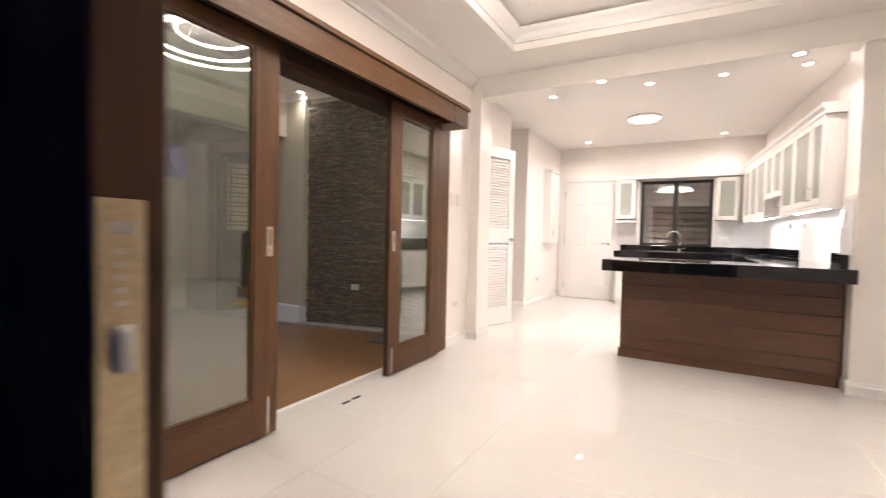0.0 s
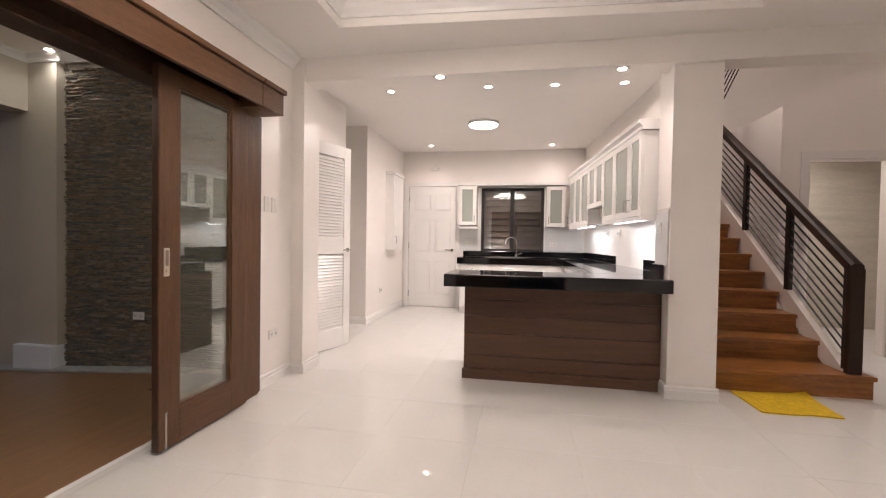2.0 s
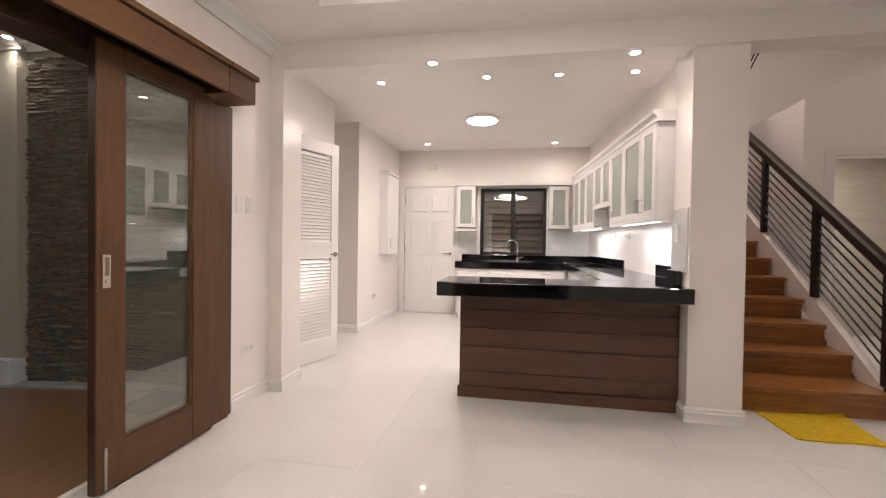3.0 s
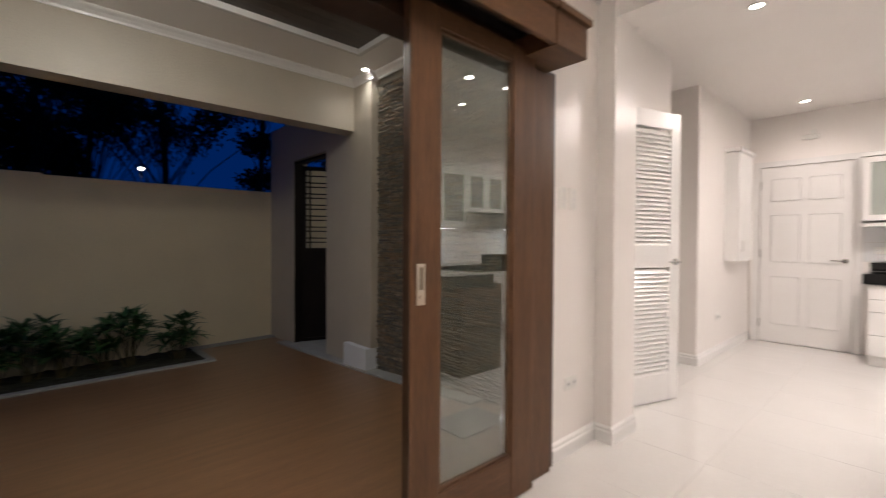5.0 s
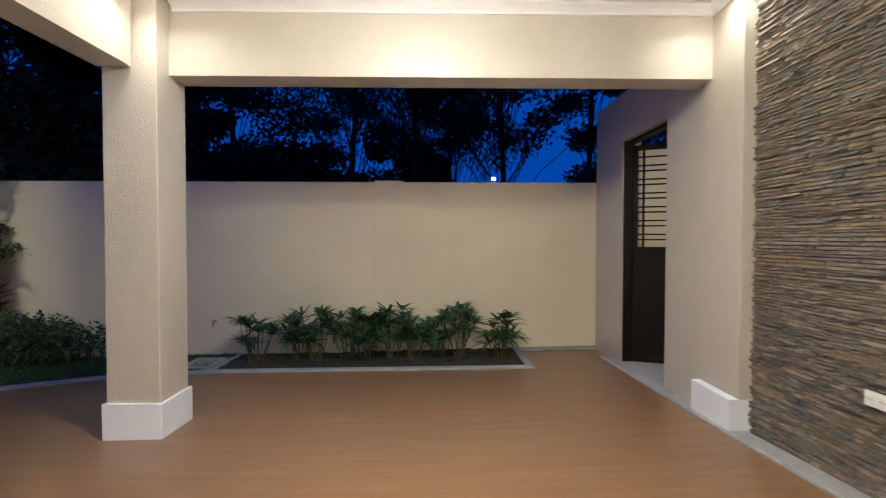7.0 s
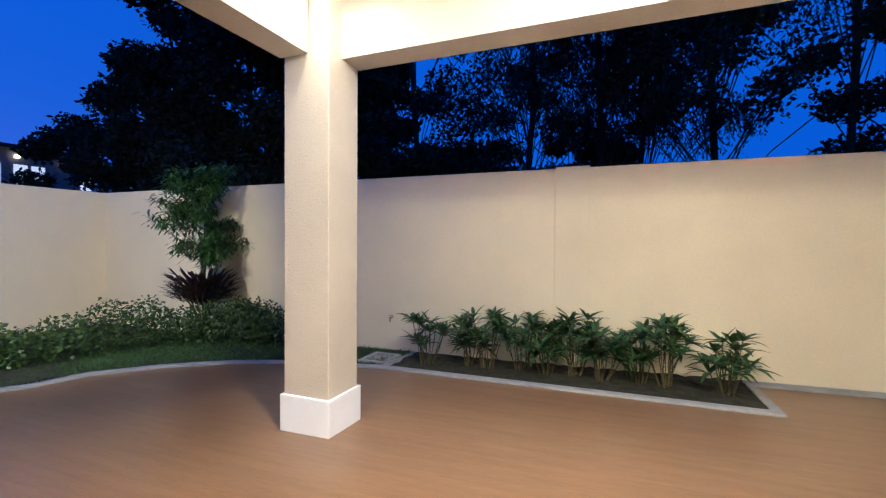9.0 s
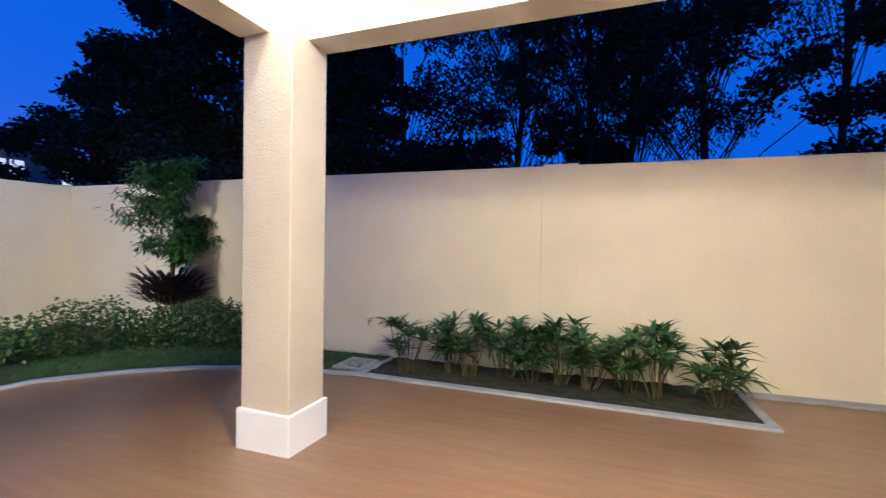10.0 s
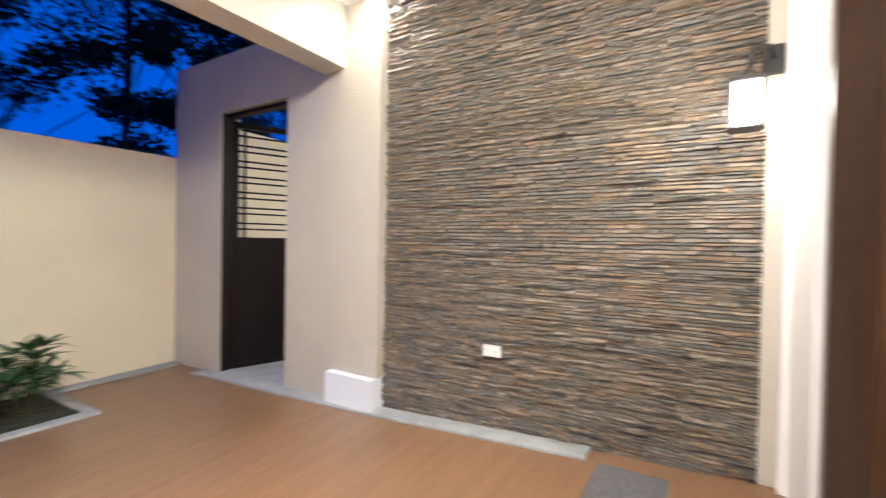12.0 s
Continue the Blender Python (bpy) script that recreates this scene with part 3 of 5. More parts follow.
def downlight(x, y, z, watts, colour=LIVING, label="round recessed downlight lit warm white", group="ceiling downlights", spread=125):
    t = thing("downlight", label, "ceiling light", group, (x, y, z))
    bm = bmesh.new()
    n = 24
    prof = [(0.055, 0.0), (0.055, -0.003), (0.048, -0.006), (0.032, -0.003), (0.030, 0.0)]
    rings = [[bm.verts.new((r * math.cos(2 * math.pi * k / n), r * math.sin(2 * math.pi * k / n), q)) for k in range(n)] for r, q in prof]
    for a, b in zip(rings, rings[1:]):
        for k in range(n):
            bm.faces.new((a[k], a[(k + 1) % n], b[(k + 1) % n], b[k]))
    part("trim_ring", bm, TRIM, t, smooth=True)
    part("bulb", rod(bmesh.new(), (0, 0, -0.003), (0, 0, -0.001), 0.031, 24), BULB, t, "glowing bulb face")
    lamp(x, y, z - 0.012, watts, size=0.075, colour=colour, spread=spread)


DW = 3.7
for x, y, z in ((-1.22, 5.50, CEIL_Z), (-0.225, 5.50, CEIL_Z), (0.41, 5.53, CEIL_Z), (1.05, 5.56, CEIL_Z), (-1.35, 8.08, CEIL_Z), (0.555, 8.21, CEIL_Z), (-0.545, 4.66, 2.465), (0.85, 4.69, 2.465)):
    downlight(x, y, z, DW * (0.45 if x > 1.0 else 0.7 if y > 8.0 else 1.0))
# Unseen downlights at guessed spots, added to light the living room.
for x, y in ((1.95, 2.4), (2.9, 3.6), (4.2, 2.4)):
    downlight(x, y, CEIL_Z, DW)
cl = thing("ceiling_lamp", "round flush ceiling lamp with an opal diffuser", "ceiling light", at=(-0.39, 6.79, CEIL_Z))
part("rim", rod(bmesh.new(), (0, 0, -0.035), (0, 0, 0), 0.20, 40), TRIM, cl)
bm = bmesh.new()
bmesh.ops.create_uvsphere(bm, u_segments=32, v_segments=12, radius=1, matrix=Matrix.Translation((0, 0, -0.035)) @ Matrix.Diagonal((0.185, 0.185, 0.03, 1)))
part("diffuser", bm, DISCGLOW, cl, "glowing opal diffuser", smooth=True)
lamp(-0.39, 6.79, 2.58, 41, size=0.36, colour=LIVING, spread=180)

downlight(3.6, 7.4, 2.498, 19, spread=165)
# Unseen lamp, added because the stairs came out too dark.
sl_ = thing("stair_ceiling_lamp", "unseen flush lamp added to light the stairwell", "ceiling light", at=(2.2, 6.6, 5.2))
part("rim", rod(bmesh.new(), (0, 0, -0.03), (0, 0, 0), 0.25, 32), TRIM, sl_)
part("diffuser", rod(bmesh.new(), (0, 0, -0.038), (0, 0, -0.031), 0.23, 32), DISCGLOW, sl_, "glowing opal diffuser")
lamp(2.2, 6.6, 5.15, 55, size=0.45, colour=LIVING, spread=180)

# ---- kitchen ----
isl = thing("kitchen_island", "peninsula clad in dark walnut boards on tile floor", "island", at=(-0.334, 4.80, 0))
part("carcass", bb(0.012, 0.016, 0, 1.535, 0.52, 0.787), PANEL, isl)
for k, (z0, z1) in enumerate(((0.088, 0.20), (0.204, 0.384), (0.388, 0.527), (0.531, 0.666), (0.670, 0.787))):
    part("board", bb(0.004, 0.0, z0, 1.535, 0.018, z1, 0.003), PANEL, isl)
part("plinth_board", bb(-0.012, -0.014, 0, 1.52, 0.016, 0.085, 0.004), PANEL, isl)
part("end_board", bb(-0.002, 0.02, 0.0, 0.014, 0.52, 0.787, 0.002), PANEL, isl)

ct = thing("worktop", "polished black granite worktop over the island and cabinets", "worktop", at=(0, 0, 0.79))
part("bar_slab", bb(-0.466, 4.53, 0, 1.20, 5.06, 0.10, 0.006), GRANITE, ct)
part("side_slab", bb(0.72, 5.062, 0, 1.15, 8.0, 0.10, 0.004), GRANITE, ct)
part("back_slab", bb(-0.88, 7.95, -0.006, 0.718, 8.548, 0.094, 0.004), GRANITE, ct)
part("upstand", bb(-0.86, 8.525, 0.096, 1.10, 8.548, 0.185, 0.003), GRANITE, ct)
u = part("upstand", bb(0, 0, 0.10, 0.022, 0.80, 0.20, 0.003), GRANITE, ct)
u.location = (1.376, 5.0, 0)
u.rotation_euler = (0, 0, radians(4.66))
u = part("upstand", bb(0, 1.75, 0.10, 0.022, 3.5, 0.20, 0.003), GRANITE, ct)
u.location = (1.376, 5.0, 0)
u.rotation_euler = (0, 0, radians(4.66))
u = part("side_slab", bb(-0.30, 0, 0, -0.004, 3.5, 0.098), GRANITE, ct)
u.location = (1.40, 5.062, 0)
u.rotation_euler = (0, 0, radians(4.66))
part("upstand", bb(1.16, 4.77, 0.10, 1.202, 4.985, 0.20, 0.003), GRANITE, ct)
part("upstand", bb(1.204, 4.992, 0.10, 1.37, 5.014, 0.20, 0.003), GRANITE, ct)

sink = thing("sink", "steel sink rim set in black worktop", "sink", at=(-0.10, 8.18, 0.884))
part("rim", boxes((-0.36, -0.2, 0, 0.36, -0.185, 0.005), (-0.36, 0.185, 0, 0.36, 0.2, 0.005), (-0.36, -0.185, 0, -0.345, 0.185, 0.005), (0.345, -0.185, 0, 0.36, 0.185, 0.005)), CHROME, sink)
part("bowl", bb(-0.345, -0.185, 0.0, 0.345, 0.185, 0.0015), CHROME, sink)
tap = thing("tap", "tall chrome gooseneck kitchen tap", "tap", at=(0.03, 8.40, 0.884))
part("base", rod(bmesh.new(), (0, 0, 0), (0, 0, 0.05), 0.026, 20), CHROME, tap)
pts = [(0, 0, 0.05), (0, 0, 0.24)] + [(-0.085 + 0.085 * math.cos(a), -0.03 * math.sin(a / 2), 0.24 + 0.085 * math.sin(a)) for a in [math.pi * k / 12 for k in range(1, 13)]] + [(-0.172, -0.03, 0.20)]
part("spout", pipe(bmesh.new(), pts, 0.012, 12), CHROME, tap, smooth=True)
part("lever", rod(bmesh.new(), (0.02, 0, 0.04), (0.085, -0.02, 0.07), 0.007, 10), CHROME, tap)


def bar_handle(parent, x, y, z, length, axis, out):
    """A thin bow handle on its two posts."""
    o = Vector(out)
    a = Vector(axis) * (length / 2)
    c = Vector((x, y, z))
    bm = pipe(bmesh.new(), [c - a, c - a + o * 0.028, c + a + o * 0.028, c + a], 0.005, 8)
    return part("handle", bm, CHROME, parent, "brushed steel bow handle")


def wall_cabinet(name, width, z0, z1, doors, handles, label, group, at, turn, depth=0.30, glazed=True, drop=0.0):
    """A hung cabinet; its front faces -y, x runs along it."""
    t = thing(name, label, "cabinet", group, at, turn)
    part("carcass", boxes((0, 0.02, z0, 0.018, depth, z1), (width - 0.018, 0.02, z0, width, depth, z1), (0.018, 0.02, z0, width - 0.018, depth, z0 + 0.018), (0.018, 0.02, z1 - 0.018, width - 0.018, depth, z1), (0.018, depth - 0.01, z0 + 0.018, width - 0.018, depth, z1 - 0.018)), TRIM, t)
    zs = (z0 + z1) / 2
    part("shelf", bb(0.018, 0.05, zs - 0.009, width - 0.018, depth - 0.012, zs + 0.009), TRIM, t)
    x = 0.0
    for w, side in zip(doors, handles):
        a, b = x + 0.002, x + w - 0.002
        s = 0.055
        d = part("door", boxes((a, 0, z0 + 0.002, a + s, 0.019, z1 - 0.002), (b - s, 0, z0 + 0.002, b, 0.019, z1 - 0.002), (a + s, 0, z0 + 0.002, b - s, 0.019, z0 + 0.002 + s), (a + s, 0, z1 - 0.002 - s, b - s, 0.019, z1 - 0.002)), TRIM, t)
        g = part("glass_panel", bb(a + s - 0.004, 0.008, z0 + s, b - s + 0.004, 0.012, z1 - s), FROST, d, "pale etched glass")
        g.visible_shadow = False
        hx = a + 0.028 if side < 0 else b - 0.028
        bar_handle(d, hx, 0, z0 + 0.10, 0.10, (0, 0, 1), (0, -1, 0))
        x += w
    return t


UG = "white glazed wall cabinets"
wall_cabinet("wall_cabinet", 0.29, 1.40, 2.035, (0.29,), (1,), "white wall cabinet with an etched glass door", UG, (-0.91, 8.248, 0), 0)
wall_cabinet("wall_cabinet", 0.29, 1.385, 2.02, (0.29,), (-1,), "white wall cabinet with glass door beside window", UG, (0.49, 8.248, 0), 0)
sh = thing("open_shelf", "white open shelf board under the cabinet", "shelf", at=(-0.91, 8.25, 1.34))
part("board", bb(0, 0, 0, 0.30, 0.298, 0.022, 0.002), TRIM, sh)
part("lip", bb(0, -0.012, 0.0, 0.30, -0.001, 0.035, 0.002), TRIM, sh)
# the run on the side wall, hung off square with it
ang = math.degrees(math.atan2(1, -0.0815))
run = [(5.0, 0.30, (0.30,), (-1,), 1.375), (5.30, 0.89, (0.46, 0.43), (1, -1), 1.375), (6.19, 0.67, (0.335, 0.335), (1, -1), 1.56), (6.86, 0.45, (0.45,), (1,), 1.375), (7.31, 0.80, (0.40, 0.40), (1, -1), 1.375)]
for ys, w, ds, hs, z0 in run:
    # x runs from far to near so that the front looks west
    ye = ys + w
    wall_cabinet("wall_cabinet", w, z0, 2.075, ds[::-1], hs[::-1], "white wall cabinet with etched glass doors over worktop" if z0 < 1.5 else "short white glazed wall cabinet over the cooker space", UG, (1.075 - 0.0815 * (ye - 5.0), ye, 0), ang - 180, depth=0.31)
crown = thing("cabinet_crown", "white stepped crown moulding on the wall cabinets", "moulding", at=(1.075, 5.0, 2.077), turn=ang - 90)
part("run", profile_run(bmesh.new(), [(0.31, 0), (-0.004, 0), (-0.004, 0.03), (-0.03, 0.055), (-0.03, 0.082), (0.31, 0.082)], (0, -0.03, 0), (0, 3.14, 0), (1, 0, 0)), TRIM, crown)
pel2 = thing("light_pelmet", "white pelmet strip under the wall cabinets", "moulding", at=(1.075, 5.0, 1.34), turn=ang - 90)
part("strip", bb(0.0, 0.0, 0, 0.018, 1.19, 0.034), TRIM, pel2)
part("strip", bb(0.0, 1.86, 0, 0.018, 3.1, 0.034), TRIM, pel2)
part("end_strip", bb(0.02, 0.0, 0, 0.30, 0.018, 0.034), TRIM, pel2)
tb = thing("under_cabinet_lamp", "cool white tube lamp under the wall cabinets", "lamp", at=(1.17, 5.15, 1.345), turn=ang - 90)
part("housing", bb(-0.012, 0, 0.012, 0.012, 0.95, 0.028), TRIM, tb)
part("tube", rod(bmesh.new(), (0, 0.01, 0.006), (0, 0.94, 0.006), 0.007, 10), TUBEGLOW, tb)
d = bpy.data.lights.new("tube_lamp", "AREA")
d.shape, d.size, d.size_y, d.energy, d.color = "RECTANGLE", 0.05, 0.9, 6, COOL
new("tube_lamp", d).matrix_world = pose(1.13, 5.62, 1.335, 0, 0, ang - 90)
tb = thing("under_cabinet_lamp", "cool white tube lamp under the wall cabinets", "lamp", at=(1.022, 6.92, 1.345), turn=ang - 90)
part("housing", bb(-0.012, 0, 0.012, 0.012, 1.05, 0.028), TRIM, tb)
part("tube", rod(bmesh.new(), (0, 0.01, 0.006), (0, 1.04, 0.006), 0.007, 10), TUBEGLOW, tb)
d = bpy.data.lights.new("tube_lamp", "AREA")
d.shape, d.size, d.size_y, d.energy, d.color = "RECTANGLE", 0.05, 1.0, 5.5, COOL
new("tube_lamp", d).matrix_world = pose(0.98, 7.42, 1.335, 0, 0, ang - 90)
top = thing("bulkhead_trim", "white trim line over the window and cabinets", "moulding", at=(-0.92, 8.24, 2.04))
part("board", bb(0, 0, 0, 1.74, 0.306, 0.045, 0.003), TRIM, top)


def base_unit(x0, x1, label, drawers):
    t = thing("base_cabinet", label, "cabinet", "white base cabinets", (x0, 7.98, 0))
    w = x1 - x0
    part("carcass", bb(0, 0.02, 0.10, w, 0.565, 0.783), TRIM, t)
    part("plinth", bb(0, 0.06, 0, w, 0.10, 0.098), TRIM, t)
    if drawers:
        for z0, z1 in ((0.105, 0.30), (0.304, 0.52), (0.524, 0.64), (0.644, 0.775)):
            f = part("drawer_front", bb(0.003, 0, z0, w - 0.003, 0.019, z1, 0.002), TRIM, t)
            bar_handle(f, w / 2, 0, (z0 + z1) / 2, 0.11, (1, 0, 0), (0, -1, 0))
    else:
        for a, b in ((0.003, w / 2 - 0.001), (w / 2 + 0.001, w - 0.003)):
            f = part("door", bb(a, 0, 0.105, b, 0.019, 0.775, 0.002), TRIM, t)
            bar_handle(f, (a + b) / 2, 0, 0.72, 0.11, (1, 0, 0), (0, -1, 0))


base_unit(-0.84, -0.36, "white base cabinet with four drawers", True)
base_unit(-0.358, 0.72, "white base cabinet with doors under the sink", False)
t = thing("base_cabinet", "white base cabinet along the side wall", "cabinet", "white base cabinets", (0.75, 5.33, 0))
part("carcass", bb(0.02, 0, 0.10, 0.36, 2.60, 0.785), TRIM, t)
for k in range(4):
    f = part("door", bb(0, 0.65 * k + 0.003, 0.105, 0.019, 0.65 * (k + 1) - 0.003, 0.775, 0.002), TRIM, t)
    bar_handle(f, 0, 0.65 * k + 0.325, 0.72, 0.11, (0, 1, 0), (-1, 0, 0))

# window with dark louvre blades
win = thing("window_1", "dark bronze kitchen window with glass louvre blades", "window", at=(WX0, BACK, WZ0))
W, H = WX1 - WX0, WZ1 - WZ0
for nm, r in (("frame", (0, 0, 0.05, H)), ("frame", (W - 0.05, 0, W, H)), ("frame", (0.05, H - 0.05, W - 0.05, H)), ("frame", (0.05, 0, W - 0.05, 0.045)), ("mullion", (W / 2 - 0.035, 0.045, W / 2 + 0.035, H - 0.05))):
    part(nm, bb(r[0], -0.012, r[1], r[2], 0.07, r[3], 0.004), WINFRAME, win)
for c in range(2):
    xa, xb = (0.052, W / 2 - 0.037) if c == 0 else (W / 2 + 0.037, W - 0.052)
    for k in range(9):
        z = 0.075 + k * 0.104
        b = part("blade", bb(xa, -0.003, -0.055, xb, 0.003, 0.055), BLADE, win)
        b.location, b.rotation_euler = (0, 0.06, z), (radians(-24), 0, 0)
        part("clip", bb(xa - 0.004, 0.03, z - 0.06, xa + 0.008, 0.05, z - 0.045), WINFRAME, win)
for xa, xb in ((0.048, W / 2 - 0.033), (W / 2 + 0.033, W - 0.048)):
    g = part("pane", bb(xa, 0.0, 0.04, xb, 0.004, H - 0.045), PANE, win, "clear glass pane")
    g.visible_shadow = False
structure("wall_neighbour", bb(-4, 10.6, -0.4, 1.3, 10.8, 2.6), NIGHTWALL, "rendered wall outside the kitchen window, darkened for night", "wall")
structure("window_trim", boxes((WX0 - 0.045, 8.535, WZ0 - 0.01, WX0 - 0.002, 8.549, WZ1 + 0.03), (WX1 + 0.002, 8.535, WZ0 - 0.01, WX1 + 0.022, 8.549, WZ1 + 0.03)), TRIM, "white window trim", "trim")

# white panel door
dr = thing("door_1", "closed white six-panel door with a lever handle", "door", at=(-1.81, 8.53, 0.0))
part("slab", bb(0, 0, 0.008, 0.82, 0.018, 2.055, 0.002), TRIM, dr)
for x0, x1 in ((0.10, 0.37), (0.45, 0.72)):
    for z0, z1 in ((0.22, 0.78), (0.95, 1.50), (1.66, 1.92)):
        pf = part("panel", bb(x0, -0.012, z0, x1, 0.001, z1, 0.010), TRIM, dr)
        part("field", bb(x0 + 0.035, -0.010, z0 + 0.035, x1 - 0.035, -0.005, z1 - 0.035, 0.003), TRIM, pf)
for z in (0.22, 1.05, 1.85):
    part("hinge", rod(bmesh.new(), (-0.004, -0.006, z - 0.05), (-0.004, -0.006, z + 0.05), 0.007, 8), CHROME, dr)
lv = part("lever_handle", rod(bmesh.new(), (0.755, 0.0, 0.98), (0.755, -0.012, 0.98), 0.025, 20), CHROME, dr, "brushed steel lever handle")
part("lever", pipe(bmesh.new(), [(0.755, -0.012, 0.98), (0.755, -0.05, 0.98), (0.73, -0.055, 0.98), (0.645, -0.052, 0.985)], 0.008, 8), CHROME, lv)
structure("door_casing", boxes((-1.89, 8.52, 0, -1.82, 8.549, 2.13), (-0.98, 8.52, 0, -0.92, 8.549, 2.13), (-1.82, 8.52, 2.065, -0.98, 8.549, 2.13)), TRIM, "white door casing", "trim")

# louvred door standing ajar
ld = thing("louvre_door", "white louvred door standing ajar beside pillar", "door", at=(-1.734, 5.685, 0.008), turn=0)
ld.rotation_euler = (0, 0, radians(-107.5 - 0))
for a, b in ((0, 0.10), (0.55, 0.65)):
    part("stile", bb(a, -0.018, 0, b, 0.018, 2.11, 0.003), TRIM, ld)
for z0, z1 in ((0, 0.20), (0.98, 1.14), (1.99, 2.11)):
    part("rail", bb(0.10, -0.017, z0, 0.55, 0.017, z1, 0.002), TRIM, ld)
SL = mesh_of("slat", bb(0.098, -0.023, -0.005, 0.552, 0.023, 0.005, 0.002), TRIM)
for z0, z1 in ((0.20, 0.98), (1.14, 1.99)):
    n = int((z1 - z0) / 0.032)
    for k in range(n):
        o = new("slat", SL)
        o.parent = ld
        o.location, o.rotation_euler = (0, 0, z0 + 0.016 + 0.032 * k), (radians(-55), 0, 0)
lv = part("lever_handle", rod(bmesh.new(), (0.05, 0.018, 1.02), (0.05, 0.030, 1.02), 0.024, 20), CHROME, ld, "brushed steel lever handle")
part("lever", pipe(bmesh.new(), [(0.05, 0.03, 1.02), (0.05, 0.065, 1.02), (0.08, 0.07, 1.02), (0.16, 0.068, 1.022)], 0.008, 8), CHROME, lv)
part("lever", pipe(bmesh.new(), [(0.05, -0.018, 1.02), (0.05, -0.06, 1.02), (0.08, -0.065, 1.02), (0.16, -0.063, 1.022)], 0.008, 8), CHROME, lv)

# small cabinet on the kitchen wall
mc = thing("meter_cabinet", "narrow white wall cabinet with a handle", "cabinet", at=(-1.93, 7.56, 0.98))
part("carcass", bb(0, 0, 0, 0.115, 0.5, 1.15), TRIM, mc)
dd = part("door", bb(0.116, 0.0, 0.0, 0.135, 0.5, 1.15, 0.003), TRIM, mc)
bar_handle(dd, 0.135, 0.05, 0.16, 0.11, (0, 0, 1), (1, 0, 0))
part("cornice", bb(0, -0.02, 1.152, 0.155, 0.52, 1.20, 0.006), TRIM, mc)
el = thing("emergency_lamp", "small white emergency lamp over the door", "lamp", at=(-1.36, 8.548, 2.34))
part("box", bb(-0.07, -0.05, 0, 0.07, 0, 0.05, 0.006), PLASTIC, el)
part("head", rod(bmesh.new(), (0.03, -0.04, 0.075), (0.03, -0.075, 0.07), 0.026, 14), PLASTIC, el)
part("arm", rod(bmesh.new(), (0.03, -0.02, 0.05), (0.03, -0.03, 0.075), 0.008, 8), PLASTIC, el)
wall_plate("wall_outlet", "white socket on the kitchen splashback", "outlet", (-0.77, 8.535, 1.10), -90, "socket")
wall_plate("wall_outlet", "white socket on the kitchen splashback", "outlet", (0.62, 8.535, 1.10), -90, "socket")

wall_plate("wall_outlet", "white double socket on the side splashback", "outlet", (1.205, 7.12, 1.265), 184.66, "socket")
wall_plate("wall_outlet", "white double socket on the side splashback", "outlet", (1.247, 6.62, 1.262), 184.66, "socket")
wall_plate("light_switch", "white switch plate on the end splashback", "switch", (1.192, 4.86, 1.25), 180, "switch")

# splashback tiles
sp = structure("splashback_back", boxes((-0.92, 8.542, 0.98, WX0 - 0.05, 8.548, 1.40), (WX1 + 0.026, 8.542, 0.98, 1.12, 8.548, 1.40)), GROUT, "grout bed of the splashback", "splashback")
for x0, x1 in ((-0.915, -0.62), (0.494, 0.80), (0.803, 1.10)):
    for k in range(2):
        part("tile", bb(x0, 8.538, 0.982 + 0.205 * k, x1, 8.5425, 1.183 + 0.205 * k, 0.001), SPLASH, sp)
sp = structure("splashback_side", bb(0, 0, 0.98, 0.005, 3.5, 1.42), GROUT, "grout bed of the side splashback", "splashback")
sp.matrix_world = pose(1.396, 5.0, 0, 0, 0, 4.66)
for j in range(11):
    for k in range(2):
        part("tile", bb(-0.004, 0.302 * j, 0.985 + 0.205 * k, 0.001, 0.302 * j + 0.299, 1.187 + 0.205 * k, 0.001), SPLASH, sp)
sp = structure("splashback_end", bb(1.198, 4.68, 0.98, 1.204, 4.985, 1.42), GROUT, "grout bed of the end splashback", "splashback")
for k in range(2):
    part("tile", bb(1.193, 4.682, 0.985 + 0.205 * k, 1.1985, 4.983, 1.187 + 0.205 * k, 0.001), SPLASH, sp)

# ---- stairs ----
st = thing("staircase", "orange-brown oak stairs with a white stringer", "stairs", at=(1.56, 5.0, 0))
RISE, GO = 0.175, 0.272
for i in range(14):
    y = (-0.045, 0.345, 0.655)[i] if i < 3 else 0.94 + GO * (i - 3)
    yb = (0.37, 0.68, 0.96)[i] if i < 3 else y + GO + 0.02
    xr = (1.20, 1.13, 1.075)[i] if i < 3 else 1.04
    part("tread", bb(0.0, y, RISE * (i + 1) - 0.036, xr, yb, RISE * (i + 1), 0.006), OAK, st)
    part("riser", bb(0.0, y + 0.022, RISE * i, xr - 0.012, y + 0.04, RISE * (i + 1) - 0.036), OAK, st)


def rz(y):
    """Height of the handrail's underside datum, y metres up the flight from the newel."""
    return 1.058 + 0.69 * y


bm = bmesh.new()
pts = [(0.06, 0.176), (0.30, 0.176), (4.0, rz(3.94) - 1.28), (4.0, rz(3.94) - 0.87), (0.06, rz(0.0) - 0.87)]
va = [bm.verts.new((1.042, a, b)) for a, b in pts]
vb = [bm.verts.new((1.10, a, b)) for a, b in pts]
bm.faces.new(va), bm.faces.new(vb[::-1])
for k in range(5):
    bm.faces.new((va[k], va[(k + 1) % 5], vb[(k + 1) % 5], vb[k]))
part("stringer", bm, PAINT, st, "white painted stringer")
part("soffit_wall", boxes((1.045, 0.62, 0, 1.095, 2.2, 0.174),), PAINT, st)

